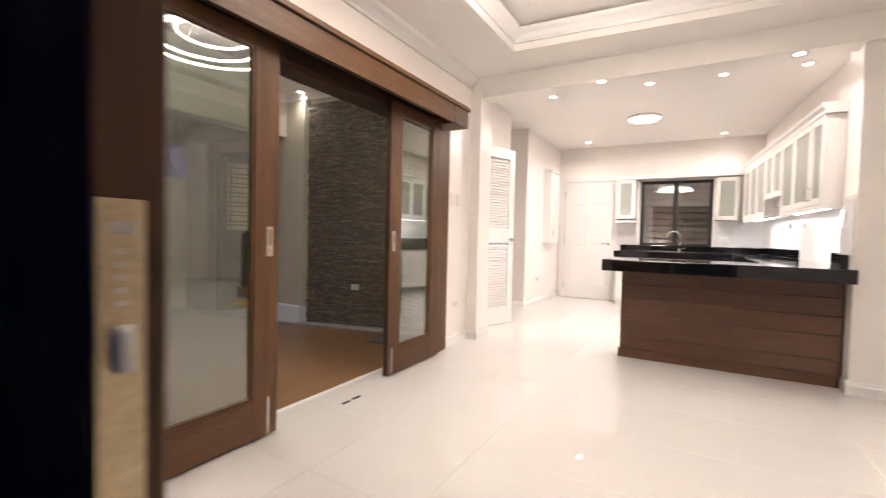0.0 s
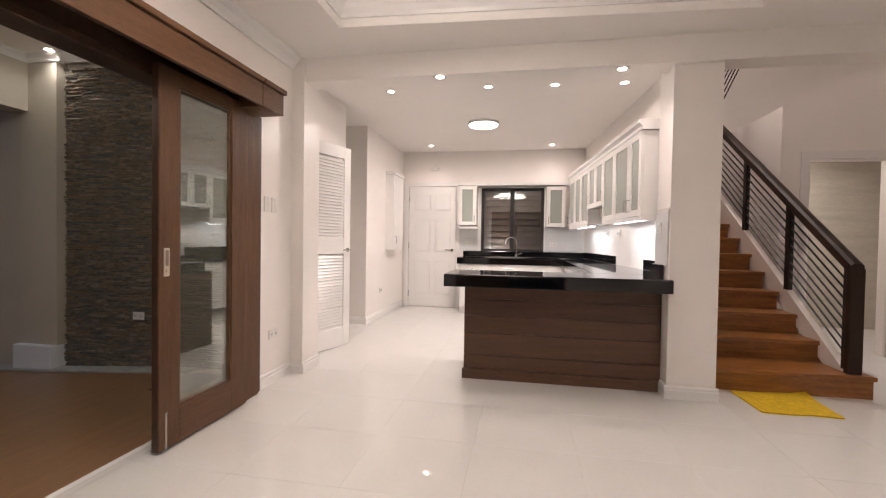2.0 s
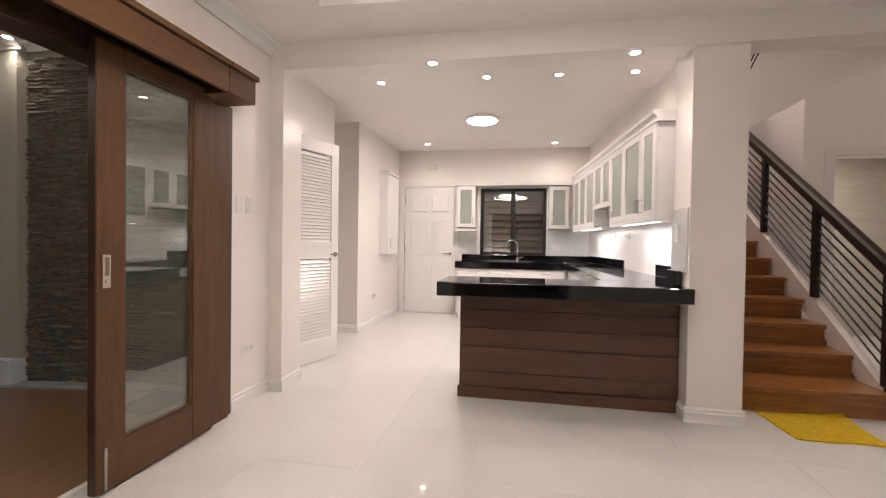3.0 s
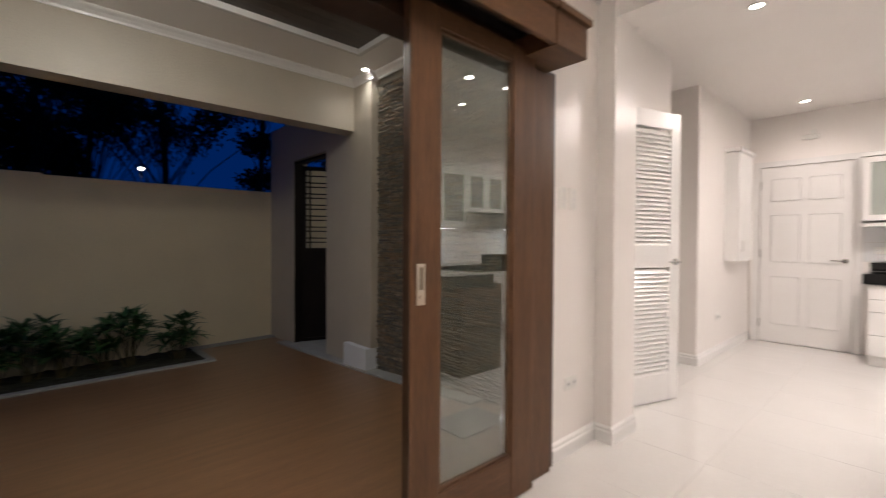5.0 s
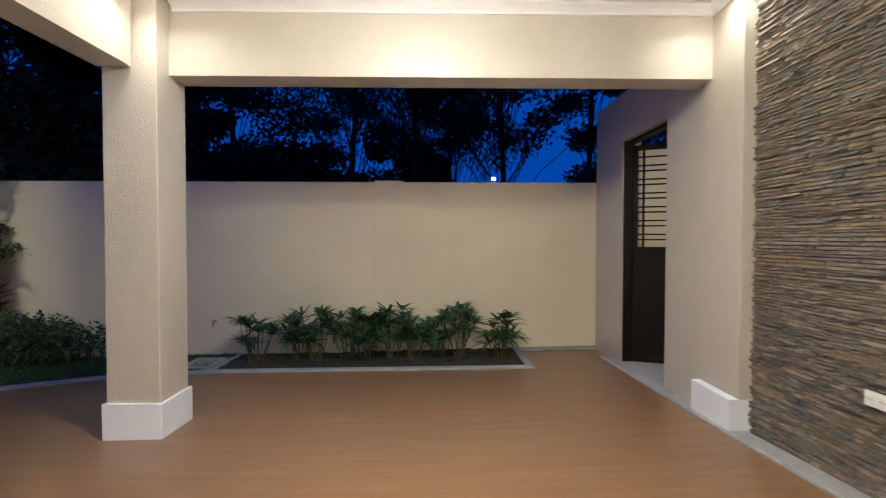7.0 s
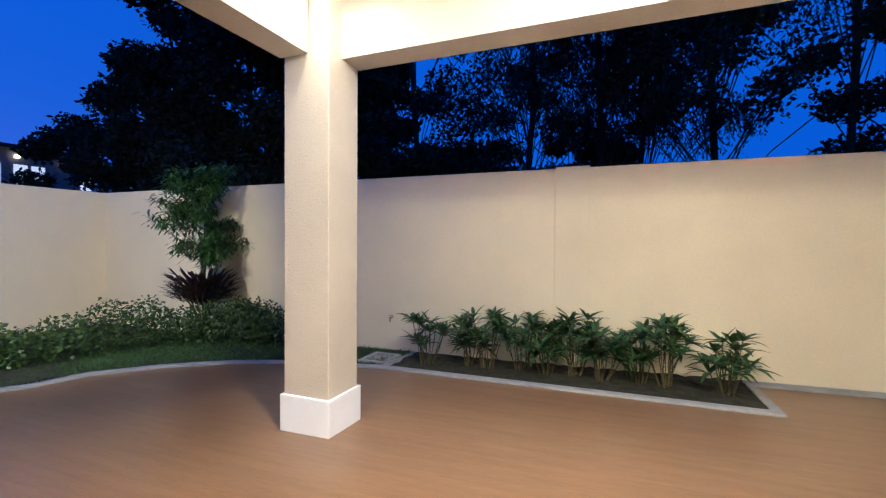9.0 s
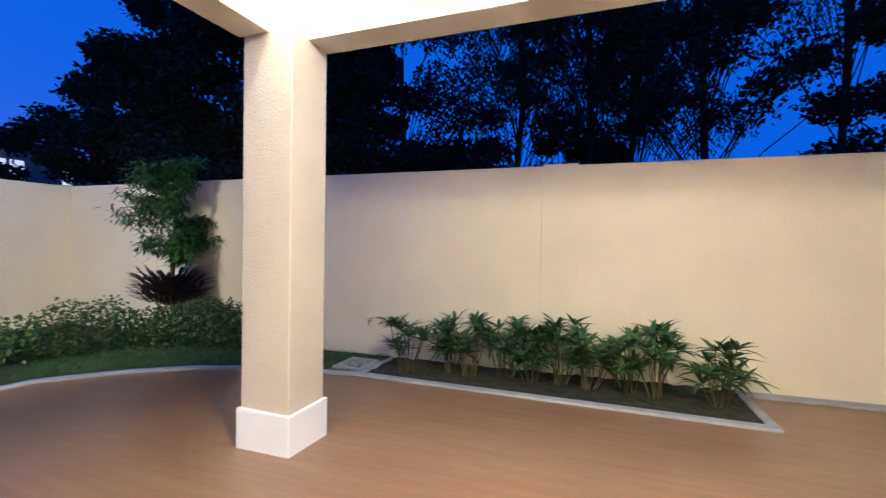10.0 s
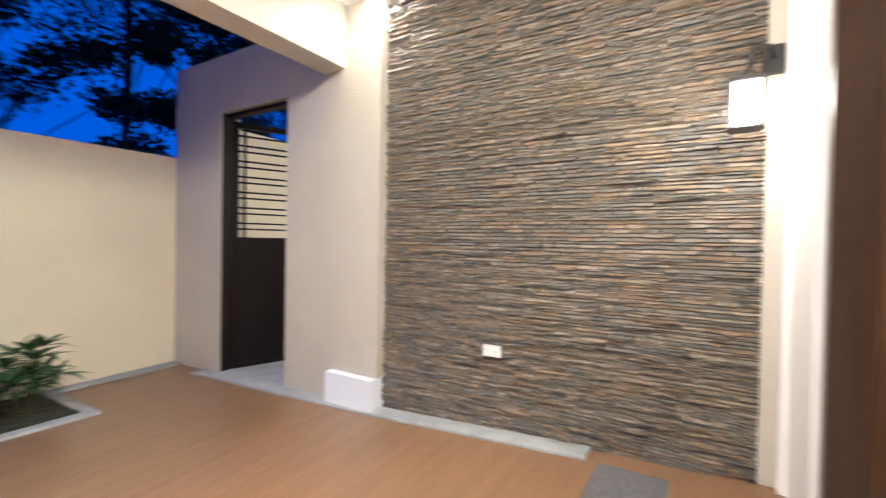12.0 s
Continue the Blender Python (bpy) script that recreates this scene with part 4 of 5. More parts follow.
rail = thing("stair_railing", "dark timber handrail with black horizontal bars", "railing", at=(2.62, 5.06, 0))
part("newel", bb(-0.030, -0.062, 0.176, 0.068, -0.012, 0.985, 0.005), RAILWOOD, rail, "square dark walnut newel post")
bm = bmesh.new()
sec = [(-0.045, -0.055), (0.045, -0.055), (0.045, 0.015), (0.02, 0.03), (-0.02, 0.03), (-0.045, 0.015)]
profile_run(bm, sec, (0.01, -0.065, rz(-0.065) - 0.02), (0, 3.6, rz(3.6) - 0.02), (1, 0, 0))
part("handrail", bm, RAILWOOD, rail, "dark walnut handrail")
for y in (0.012, 0.79, 1.635, 2.48, 3.325):
    part("post", bb(-0.02, y - (0.022 if y < 0.1 else 0.035), rz(y) - 0.87 if y > 0.1 else 0.20, 0.02, y + (0.022 if y < 0.1 else 0.035), rz(y) - 0.06, 0.002), BLACKMETAL, rail)
for k in range(9):
    off = -0.11 - 0.080 * k
    part("bar", rod(bmesh.new(), (0, 0.0, rz(0.0) + off), (0, 3.5, rz(3.5) + off), 0.0075, 8), BLACKMETAL, rail)
upr = thing("landing_railing", "black bar railing of the upper flight", "railing", at=(2.34, 7.0, 2.55))
for k in range(5):
    part("bar", rod(bmesh.new(), (0.036 * k - 0.16, 0, 0), (0.036 * k + 0.26, 0, 0.95), 0.008, 8), BLACKMETAL, upr)
part("rail", bb(-0.90, -0.03, 0.952, 0.56, 0.03, 1.0), BLACKMETAL, upr)
structure("door_casing_bath", boxes((3.045, 6.478, 0, 3.13, 6.499, 2.155), (3.86, 6.478, 0, 3.94, 6.499, 2.155), (3.13, 6.478, 2.075, 3.86, 6.499, 2.155)), TRIM, "white moulded door casing", "trim")
mat_y = thing("floor_mat", "bright yellow rectangular pile mat with a lifted corner", "mat", at=(2.03, 4.745, 0))
bm = bmesh.new()
n, m_ = 16, 14
g = []
for i in range(n + 1):
    col = []
    for j in range(m_ + 1):
        u_, v_ = i / n, j / m_
        x = -0.258 + 0.495 * u_ - 0.017 * v_ + 0.047 * u_ * v_
        y = -0.245 + 0.435 * v_ + 0.01 * u_ + 0.03 * u_ * v_ + 0.006 * math.sin(9 * u_ + 2)
        lift = 0.02 * max(0, u_ - 0.75) * 4 * max(0, v_ - 0.7) * 3.3
        col.append(bm.verts.new((x, y, 0.010 + 0.0025 * noise.noise((x * 30, y * 30, 1)) + lift)))
    g.append(col)
for i in range(n):
    for j in range(m_):
        bm.faces.new((g[i][j], g[i + 1][j], g[i + 1][j + 1], g[i][j + 1]))
r = bmesh.ops.extrude_face_region(bm, geom=list(bm.faces))
for v in r["geom"]:
    if isinstance(v, bmesh.types.BMVert):
        v.co.z -= 0.0095
part("mat", bm, YELLOW, mat_y)


# ---- patio ----
def plinth_block(parent, x0, x1, y0, y1, z0, z1, t=0.02):
    part("plinth", bb(x0 - t, y0 - t, z0, x1 + t, y1 + t, z1, 0.004), PLINTH, parent, "white painted plinth")


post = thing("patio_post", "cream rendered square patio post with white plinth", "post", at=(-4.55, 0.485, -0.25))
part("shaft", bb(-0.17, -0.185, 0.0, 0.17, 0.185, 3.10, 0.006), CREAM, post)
plinth_block(post, -0.17, 0.17, -0.185, 0.185, 0.0, 0.265)
pil = thing("pilaster_plinth", "white painted plinth round the wall pilaster", "plinth", at=(-4.40, 4.60, -0.16))
part("block", bb(-0.227, -0.085, 0, 0.205, 0.072, 0.255, 0.004), PLINTH, pil)
part("shaft", bb(-0.207, -0.025, 0.256, 0.21, 0.078, 2.99, 0.003), CREAM, pil, "cream rendered pilaster")

SMALL_CORNICE = [(0.72 * p, 0.70 * q) for p, q in CORNICE]
for nm, a, b, o in (("beam_west", (-4.52, 0.70, PC), (-4.52, 4.58, PC), (1, 0, 0)), ("stone", (-4.14, 4.63, PC), (-1.92, 4.63, PC), (0, -1, 0)), ("pilaster", (-4.53, 4.575, PC), (-4.13, 4.575, PC), (0, -1, 0)), ("pilaster_side", (-4.19, 4.575, PC), (-4.19, 4.64, PC), (1, 0, 0)), ("beam_south", (-1.92, 0.515, PC), (-4.36, 0.515, PC), (0, 1, 0)), ("house", (-1.92, 4.60, PC), (-1.92, 0.5, PC), (-1, 0, 0))):
    structure("cornice_patio_" + nm, profile_run(bmesh.new(), SMALL_CORNICE, a, b, o), TRIM, "white plaster cornice under the patio ceiling", "cornice")
for nm, r in (("west", (PX0, PY0, PX0 + 0.04, PY1)), ("north", (PX0 + 0.04, PY1 - 0.04, PX1 - 0.04, PY1)), ("east", (PX1 - 0.04, PY0, PX1, PY1)), ("south", (PX0 + 0.04, PY0, PX1 - 0.04, PY0 + 0.04))):
    structure("trim_tray_" + nm, bb(r[0], r[1], PC - 0.012, r[2], r[3], PC + 0.05, 0.004), TRIM, "white trim round the dark ceiling panel", "trim")
bm = bmesh.new()
n = 15
w = (PX1 - PX0 - 0.084) / n
for k in range(n):
    x = PX0 + 0.042 + k * w
    for y0, y1 in ((PY0 + 0.042, 2.55), (2.553, PY1 - 0.042)):
        box(bm, x, y0, PC + 0.034, x + w - 0.0018, y1, PC + 0.05)
structure("ceiling_planks", bm, DARKPLANK, "dark stained timber planks in the patio ceiling", "ceiling")
for x, y in ((-4.16, 4.485), (-4.12, 0.78), (-2.14, 0.78)):
    downlight(x, y, PC, 1.25, colour=(1.0, 0.97, 0.90), label="round recessed patio downlight lit warm", group="patio downlights", spread=130)

tl = thing("patio_ceiling_lamp", "round flush lamp in the dark patio ceiling", "ceiling light", at=(-3.06, 2.45, PC + 0.033))
part("rim", rod(bmesh.new(), (0, 0, -0.025), (0, 0, 0), 0.15, 32), TRIM, tl)
bm = bmesh.new()
bmesh.ops.create_uvsphere(bm, u_segments=32, v_segments=12, radius=1, matrix=Matrix.Translation((0, 0, -0.025)) @ Matrix.Diagonal((0.135, 0.135, 0.05, 1)))
part("diffuser", bm, DISCGLOW, tl, "glowing opal dome", smooth=True)
lamp(-3.06, 2.45, PC - 0.048, 11, size=0.26, colour=(1.0, 0.955, 0.86), spread=180)
d = bpy.data.lights.new("dome_lamp", "POINT")
d.energy, d.color, d.shadow_soft_size = 16.5, (1.0, 0.955, 0.86), 0.10
new("dome_lamp", d).location = (-3.06, 2.45, PC - 0.16)

# sloping cement strip under the stone and along the walls


def kerb(bm, a, b, width, rise):
    """A cement strip from a to b that follows the fall of the floor."""
    a, b = Vector((*a, 0)), Vector((*b, 0))
    d = (b - a).normalized()
    s = Vector((-d.y, d.x, 0)) * width / 2
    n = max(2, int((b - a).length / 0.25))
    rows = []
    for k in range(n + 1):
        p = a.lerp(b, k / n)
        rows.append([bm.verts.new((p.x + q.x, p.y + q.y, deck_z(p.x, p.y) + h)) for q, h in ((s, -0.08), (s, rise - 0.008), (s * 0.85, rise), (-s * 0.85, rise), (-s, rise - 0.008), (-s, -0.08))])
    for u_, v_ in zip(rows, rows[1:]):
        for k in range(5):
            bm.faces.new((u_[k], u_[k + 1], v_[k + 1], v_[k]))
    bm.faces.new(rows[0]), bm.faces.new(rows[-1][::-1])
    return bm


structure("kerb_stone_wall", kerb(bmesh.new(), (-2.75, 4.60), (-6.3, 4.53), 0.15, 0.02), KERB, "pale cement strip at the foot of the walls", "kerb")
structure("kerb_boundary", kerb(bmesh.new(), (-6.80, 3.55), (-6.80, 4.60), 0.14, 0.02), KERB, "pale cement strip along the boundary wall", "kerb")
bed = thing("planting_bed", "narrow soil bed edged with pale cement", "planting bed", at=(0, 0, 0))
part("edging", kerb(bmesh.new(), (-6.10, 0.07), (-5.955, 3.61), 0.09, 0.022), KERB, bed, "pale cement edging")
part("edging", kerb(bmesh.new(), (-6.00, 3.575), (-6.86, 3.575), 0.08, 0.022), KERB, bed)
part("edging", kerb(bmesh.new(), (-6.14, 0.11), (-6.86, 0.11), 0.08, 0.022), KERB, bed)
soil = sheet(-6.87, -6.10, 0.14, 3.54, 14, 50, 0.014, 0.010)
for v in soil.verts:
    v.co.x += (v.co.x + 6.87) / 0.77 * (v.co.y - 0.07) * 0.041
part("soil", soil, SOIL, bed, "dark damp soil")
kp = [(-6.09, 0.10), (-5.92, -0.95), (-5.66, -1.62), (-5.26, -2.14), (-4.74, -2.55), (-4.0, -2.60), (1.0, -2.75)]
lawn_edge = thing("lawn_edging", "pale cement edging between deck and lawn", "edging", at=(0, 0, 0))
for a, b in zip(kp, kp[1:]):
    part("edging", kerb(bmesh.new(), a, b, 0.09, 0.025), KERB, lawn_edge)
insp = thing("drain_cover", "square cement drain cover beside the bed", "drain cover", at=(-6.35, -0.08, deck_z(-6.35, -0.08)))
part("rim", boxes((-0.2, -0.17, -0.02, 0.2, -0.12, 0.05), (-0.2, 0.12, -0.02, 0.2, 0.17, 0.05), (-0.2, -0.12, -0.02, -0.15, 0.12, 0.05), (0.15, -0.12, -0.02, 0.2, 0.12, 0.05)), KERB, insp)
part("lid", bb(-0.15, -0.12, -0.02, 0.15, 0.12, 0.03, 0.004), CREAM, insp)
fc = thing("garden_tap", "small brass garden tap on the wall", "tap", at=(-6.868, -0.20, 0.11))
part("body", rod(bmesh.new(), (0, 0, 0), (0.07, 0, 0), 0.012, 10), CHROME, fc)
part("spout", rod(bmesh.new(), (0.06, 0, 0), (0.075, 0, -0.05), 0.010, 10), CHROME, fc)
part("handle", bb(0.03, -0.03, 0.022, 0.045, 0.03, 0.03, 0.002), CHROME, fc)
dm = thing("doormat", "small dark woven doormat on the patio floor", "mat", at=(-2.52, 4.28, deck_z(-2.52, 4.28)))
part("mat", bb(-0.16, -0.22, 0.003, 0.16, 0.22, 0.014, 0.004), MATDARK, dm)

# gate, swung open away from the patio
gate = thing("garden_gate", "dark brown steel gate standing open", "gate", at=(-6.085, 4.72, deck_z(-6.085, 4.72) + 0.015), turn=66)
part("leaf_frame", boxes((0, -0.02, 0, 0.045, 0.02, 2.34), (0.90, -0.02, 0, 0.945, 0.02, 2.34), (0.045, -0.02, 2.29, 0.90, 0.02, 2.34), (0.045, -0.02, 0, 0.90, 0.02, 0.045), (0.045, -0.02, 1.20, 0.90, 0.02, 1.25)), BRONZE, gate)
part("sheet_panel", bb(0.045, -0.006, 0.045, 0.90, 0.006, 1.20), BRONZE, gate)
part("upright", bb(0.085, -0.012, 1.25, 0.11, 0.012, 2.29), BRONZE, gate)
z = 1.32
for k in range(13):
    part("bar", bb(0.045, -0.008, z, 0.90, 0.008, z + 0.016), BRONZE, gate)
    z += 0.056 if k % 2 == 0 else 0.092
gf = thing("gate_frame", "dark brown steel gate frame in opening", "gate frame", at=(-6.092, 4.70, -0.24))
part("jamb", bb(-0.006, -0.085, 0, 0.014, 0.03, 2.455), BRONZE, gf)
part("head", bb(0.015, -0.05, 2.425, 0.905, 0.03, 2.455), BRONZE, gf)
structure("wall_house_west", bb(-4.62, 4.98, -0.4, -4.40, 10.5, 3.0), CREAM_OUT, "cream side wall of the house", "wall")

# wall lantern
lan = thing("wall_lantern", "black wall lantern with glowing glass panes", "wall lamp", at=(-2.0, 4.61, 1.90))
lan.scale = (0.82, 0.82, 0.82)
part("wall_plate", bb(-0.05, 0.03, -0.09, 0.05, 0.058, 0.07, 0.006), BLACKMETAL, lan)
part("arm", pipe(bmesh.new(), [(0, 0.04, 0.0), (-0.03, -0.06, 0.03), (-0.10, -0.12, 0.02), (-0.13, -0.13, -0.16)], 0.014, 10), BLACKMETAL, lan)
part("top_plate", bb(-0.210, -0.210, -0.175, -0.050, -0.050, -0.152, 0.004), BLACKMETAL, lan)
part("bottom_plate", bb(-0.205, -0.205, -0.415, -0.055, -0.055, -0.40, 0.003), BLACKMETAL, lan)
for x, y in ((-0.205, -0.205), (-0.067, -0.205), (-0.205, -0.067), (-0.067, -0.067)):
    part("corner_bar", bb(x, y, -0.40, x + 0.012, y + 0.012, -0.175), BLACKMETAL, lan)
part("cross_bar", bb(-0.193, -0.207, -0.378, -0.067, -0.197, -0.366), BLACKMETAL, lan)
part("cross_bar", bb(-0.207, -0.193, -0.378, -0.197, -0.067, -0.366), BLACKMETAL, lan)
part("glass_box", bb(-0.193, -0.193, -0.399, -0.067, -0.067, -0.177), LANTERN, lan, "glowing frosted glass")
d = bpy.data.lights.new("lantern_lamp", "POINT")
d.energy, d.color, d.shadow_soft_size = 2.1, (1.0, 0.94, 0.82), 0.06
new("lantern_lamp", d).location = (-2.11, 4.36, 1.625)


# Unseen lantern, added so that the wall behind the gate is lit.
side = copy_thing(lan, pose(-4.68, 6.4, 1.95, 0, 0, -90))
tagged(side, "unseen lantern copy added to light the path behind gate")
d = bpy.data.lights.new("lantern_lamp", "POINT")
d.energy, d.color, d.shadow_soft_size = 6.8, (1.0, 0.94, 0.82), 0.06
new("lantern_lamp", d).location = (-4.95, 6.4, 1.75)

# Unseen floodlight, added to brighten the garden wall and hedges.
flood = thing("wall_floodlight", "unseen floodlight added to brighten the garden", "wall lamp", at=(-1.952, -1.70, 2.60))
part("bracket", bb(-0.06, -0.03, -0.03, 0.0, 0.03, 0.03, 0.004), BLACKMETAL, flood)
hd = part("head", bb(-0.15, -0.10, -0.07, -0.062, 0.10, 0.07, 0.008), BLACKMETAL, flood)
part("glass", bb(-0.154, -0.085, -0.055, -0.151, 0.085, 0.055), LANTERN, hd, "glowing glass")
d = bpy.data.lights.new("garden_fill_lamp", "SPOT")
d.energy, d.color, d.shadow_soft_size, d.spot_size, d.spot_blend = 92, (1.0, 0.95, 0.84), 0.06, radians(95), 0.8
new("garden_fill_lamp", d).matrix_world = look((-2.13, -1.70, 2.60), (-5.7, -5.3, 0.5))


# ---- plants ----
def blade(bm, base, d, length, width, droop):
    """A leaf: a bent, tapered strip of three pieces."""
    d = Vector(d).normalized()
    s = d.cross(Vector((0, 0, 1)))
    s = s.normalized() if s.length > 0.01 else Vector((1, 0, 0))
    prev = None
    for k, w in enumerate((0.35, 1.0, 0.75, 0.06)):
        f = k / 3
        p = Vector(base) + d * length * f - Vector((0, 0, droop * f * f * length))
        row = (bm.verts.new(p - s * width * w / 2), bm.verts.new(p + Vector((0, 0, -0.15 * width * w))), bm.verts.new(p + s * width * w / 2))
        if prev:
            bm.faces.new((prev[0], prev[1], row[1], row[0])), bm.faces.new((prev[1], prev[2], row[2], row[1]))
        prev = row


def palm_shrub(seed, h):
    rnd = random.Random(seed)
    stems, leaves = bmesh.new(), bmesh.new()
    for k in range(rnd.randint(15, 18)):
        a = rnd.uniform(0, 6.28)
        r0, r1 = rnd.uniform(0, 0.08), rnd.uniform(0.05, 0.21)
        top = Vector((r1 * math.cos(a), r1 * math.sin(a), h * rnd.uniform(0.30, 0.80)))
        base = Vector((r0 * math.cos(a), r0 * math.sin(a), -0.02))
        pipe(stems, [base, base.lerp(top, 0.5) + Vector((0.01, 0.01, 0.02)), top], 0.0045, 5)
        b0 = rnd.uniform(0, 6.28)
        n = rnd.randint(7, 10)
        tilt = Vector((math.cos(a), math.sin(a), 0)) * 0.4
        for j in range(n):
            b = b0 + 6.28 * j / n + rnd.uniform(-0.2, 0.2)
            blade(leaves, top, Vector((math.cos(b), math.sin(b), rnd.uniform(0.25, 1.3))) + tilt, rnd.uniform(0.15, 0.27), rnd.uniform(0.034, 0.056), rnd.uniform(0.15, 0.6))
    t = thing("palm_shrub", "low green palm shrub with fanned leaves in soil", "shrub", "row of palm shrubs")
    part("stem", stems, STEM, t)
    part("foliage", leaves, LEAF, t)
    return t


kinds = [palm_shrub(s, h) for s, h in ((3, 0.66), (8, 0.60), (15, 0.70))]
rows = [(0.50, -6.38, 0), (0.95, -6.50, 1), (1.18, -6.42, 2), (1.52, -6.52, 0), (1.78, -6.45, 1), (2.05, -6.5, 2), (2.30, -6.42, 1), (2.62, -6.48, 0), (2.86, -6.4, 2), (3.32, -6.36, 1)]
used = set()
for i, (y, x, k) in enumerate(rows):
    m = pose(x, y, deck_z(x, y) + 0.01, 0, 0, 67 * i)
    if k in used:
        copy_thing(kinds[k], m)
    else:
        kinds[k].matrix_world = m
        used.add(k)


def leaf_cloud(bm, rnd, centre, radius, count, size, flat=0.8):
    c = Vector(centre)
    for _ in range(count):
        v = Vector((rnd.gauss(0, 1), rnd.gauss(0, 1), rnd.gauss(0, 1))).normalized() * (rnd.random() ** 0.45)
        p = c + Vector((v.x * radius[0], v.y * radius[1], v.z * radius[2]))
        d = Vector((rnd.gauss(0, 1), rnd.gauss(0, 1), rnd.gauss(0, flat))).normalized()
        s = d.orthogonal().normalized()
        s = Matrix.Rotation(rnd.uniform(0, 6.28), 3, d) @ s
        l, w = size * rnd.uniform(0.6, 1.3), size * rnd.uniform(0.22, 0.4)
        bm.faces.new([bm.verts.new(q) for q in (p, p + d * l * 0.5 + s * w, p + d * l, p + d * l * 0.5 - s * w)])


def hedge(name, label, pts, h, mat, seed, size, width=0.45, count=900):
    rnd = random.Random(seed)
    t = thing(name, label, "shrub", "garden shrubs", (*pts[0], deck_z(*pts[0])))
    leaves, stems = bmesh.new(), bmesh.new()
    for a, b in zip(pts, pts[1:]):
        a, b = Vector((*a, 0)), Vector((*b, 0))
        n = max(2, int((b - a).length / 0.28))
        for k in range(n):
            p = a.lerp(b, (k + 0.5) / n) - Vector((*pts[0], 0))
            hh = h * rnd.uniform(0.7, 1.15)
            leaf_cloud(leaves, rnd, (p.x, p.y, hh * 0.55), (width * 0.55, width * 0.55, hh * 0.55), count // 8, size)
            for _ in range(3):
                q = p + Vector((rnd.uniform(-0.15, 0.15), rnd.uniform(-0.15, 0.15), hh * rnd.uniform(0.5, 1.0)))
                pipe(stems, [p + Vector((0, 0, -0.05)), p.lerp(q, 0.5) + Vector((0.02, 0, 0.02)), q], 0.006, 5)
    part("stem", stems, STEM, t)
    part("foliage", leaves, mat, t)
    return t


hedge("hedge", "low bright green leafy hedge along the lawn", [(-6.60, -1.85), (-6.45, -2.6), (-6.0, -3.2), (-5.2, -3.4)], 0.58, LEAF_B, 5, 0.048, 0.60, 8000)
hedge("hedge", "low green border plants along the garden wall", [(-5.2, -3.5), (-4.2, -3.55), (-2.5, -3.7), (-0.5, -3.8)], 0.48, LEAF_B, 6, 0.062, 0.62, 5000)
hedge("tall_hedge", "taller loose green shrub behind the hedge", [(-6.6, -1.3), (-6.55, -2.4)], 0.55, LEAF_B, 7, 0.055, 0.45, 2600)
rnd = random.Random(9)
ps = thing("purple_shrub", "dark purple spiky-leaved shrub under small tree", "shrub", "garden shrubs", (-6.42, -2.98, -0.30))
bm = bmesh.new()
for _ in range(9):
    a = rnd.uniform(0, 6.28)
    pipe(bm, [(0.03 * math.cos(a), 0.03 * math.sin(a), 0), (0.08 * math.cos(a), 0.08 * math.sin(a), 0.3), (0.22 * math.cos(a), 0.22 * math.sin(a), 0.62)], 0.009, 5)
part("stem", bm, STEM, ps)
bm = bmesh.new()
for _ in range(620):
    a, r = rnd.uniform(0, 6.28), 0.36 * math.sqrt(rnd.random())
    blade(bm, (r * math.cos(a), r * math.sin(a), 0.42 + 0.32 * rnd.random() + 0.35 * r), (math.cos(a) * (0.3 + 1.6 * r), math.sin(a) * (0.3 + 1.6 * r), rnd.uniform(0.3, 1.1)), rnd.uniform(0.12, 0.26), rnd.uniform(0.03, 0.05), rnd.uniform(0.0, 0.3))
part("foliage", bm, LEAF_P, ps)
rnd = random.Random(21)
sm = thing("small_tree", "slender young tree with drooping feathery leaves", "tree", at=(-6.46, -2.99, -0.24))
pipe(bm := bmesh.new(), [(0, 0, 0), (0.02, 0.0, 0.8), (-0.02, 0.02, 1.6), (0.0, 0.0, 2.35)], 0.028, 8)
limbs = []
for k in range(34):
    a, z = rnd.uniform(0, 6.28), rnd.uniform(0.95, 2.20)
    r = (0.60 - 0.22 * abs(z - 1.5)) * rnd.uniform(0.5, 1.0)
    limbs.append((a, z, r))
    pipe(bm, [(0, 0, z), (r * 0.5 * math.cos(a), r * 0.5 * math.sin(a), z + 0.14), (r * 0.9 * math.cos(a), r * 0.9 * math.sin(a), z + 0.10)], 0.006, 5)
part("trunk", bm, BARK, sm)
lv = bmesh.new()
for a, z, r in limbs:
    for j in range(170):
        f = rnd.uniform(0.2, 1.15)
        b = rnd.uniform(0, 6.28)
        blade(lv, (r * f * math.cos(a) + rnd.gauss(0, 0.05), r * f * math.sin(a) + rnd.gauss(0, 0.05), z + 0.14 * math.sin(1.6 * f) + rnd.gauss(0, 0.05)), (math.cos(b), math.sin(b), rnd.uniform(-0.7, 0.3)), rnd.uniform(0.07, 0.15), 0.025, 0.3)
part("crown", lv, LEAF, sm)

# lawn
bm = bmesh.new()
rnd = random.Random(4)
lawn_poly = [(-6.85, 0.10), (-6.11, 0.06), (-5.98, -0.97), (-5.71, -1.66), (-5.30, -2.20), (-4.76, -2.61), (-4.0, -2.66), (1.0, -2.81), (1.0, -5.87), (-6.85, -5.87)]
vs = [bm.verts.new((x, y, deck_z(x, y) + 0.022)) for x, y in lawn_poly]
bm.faces.new(vs)
structure("lawn_soil", bm, SOIL, "dark soil under the lawn", "ground")


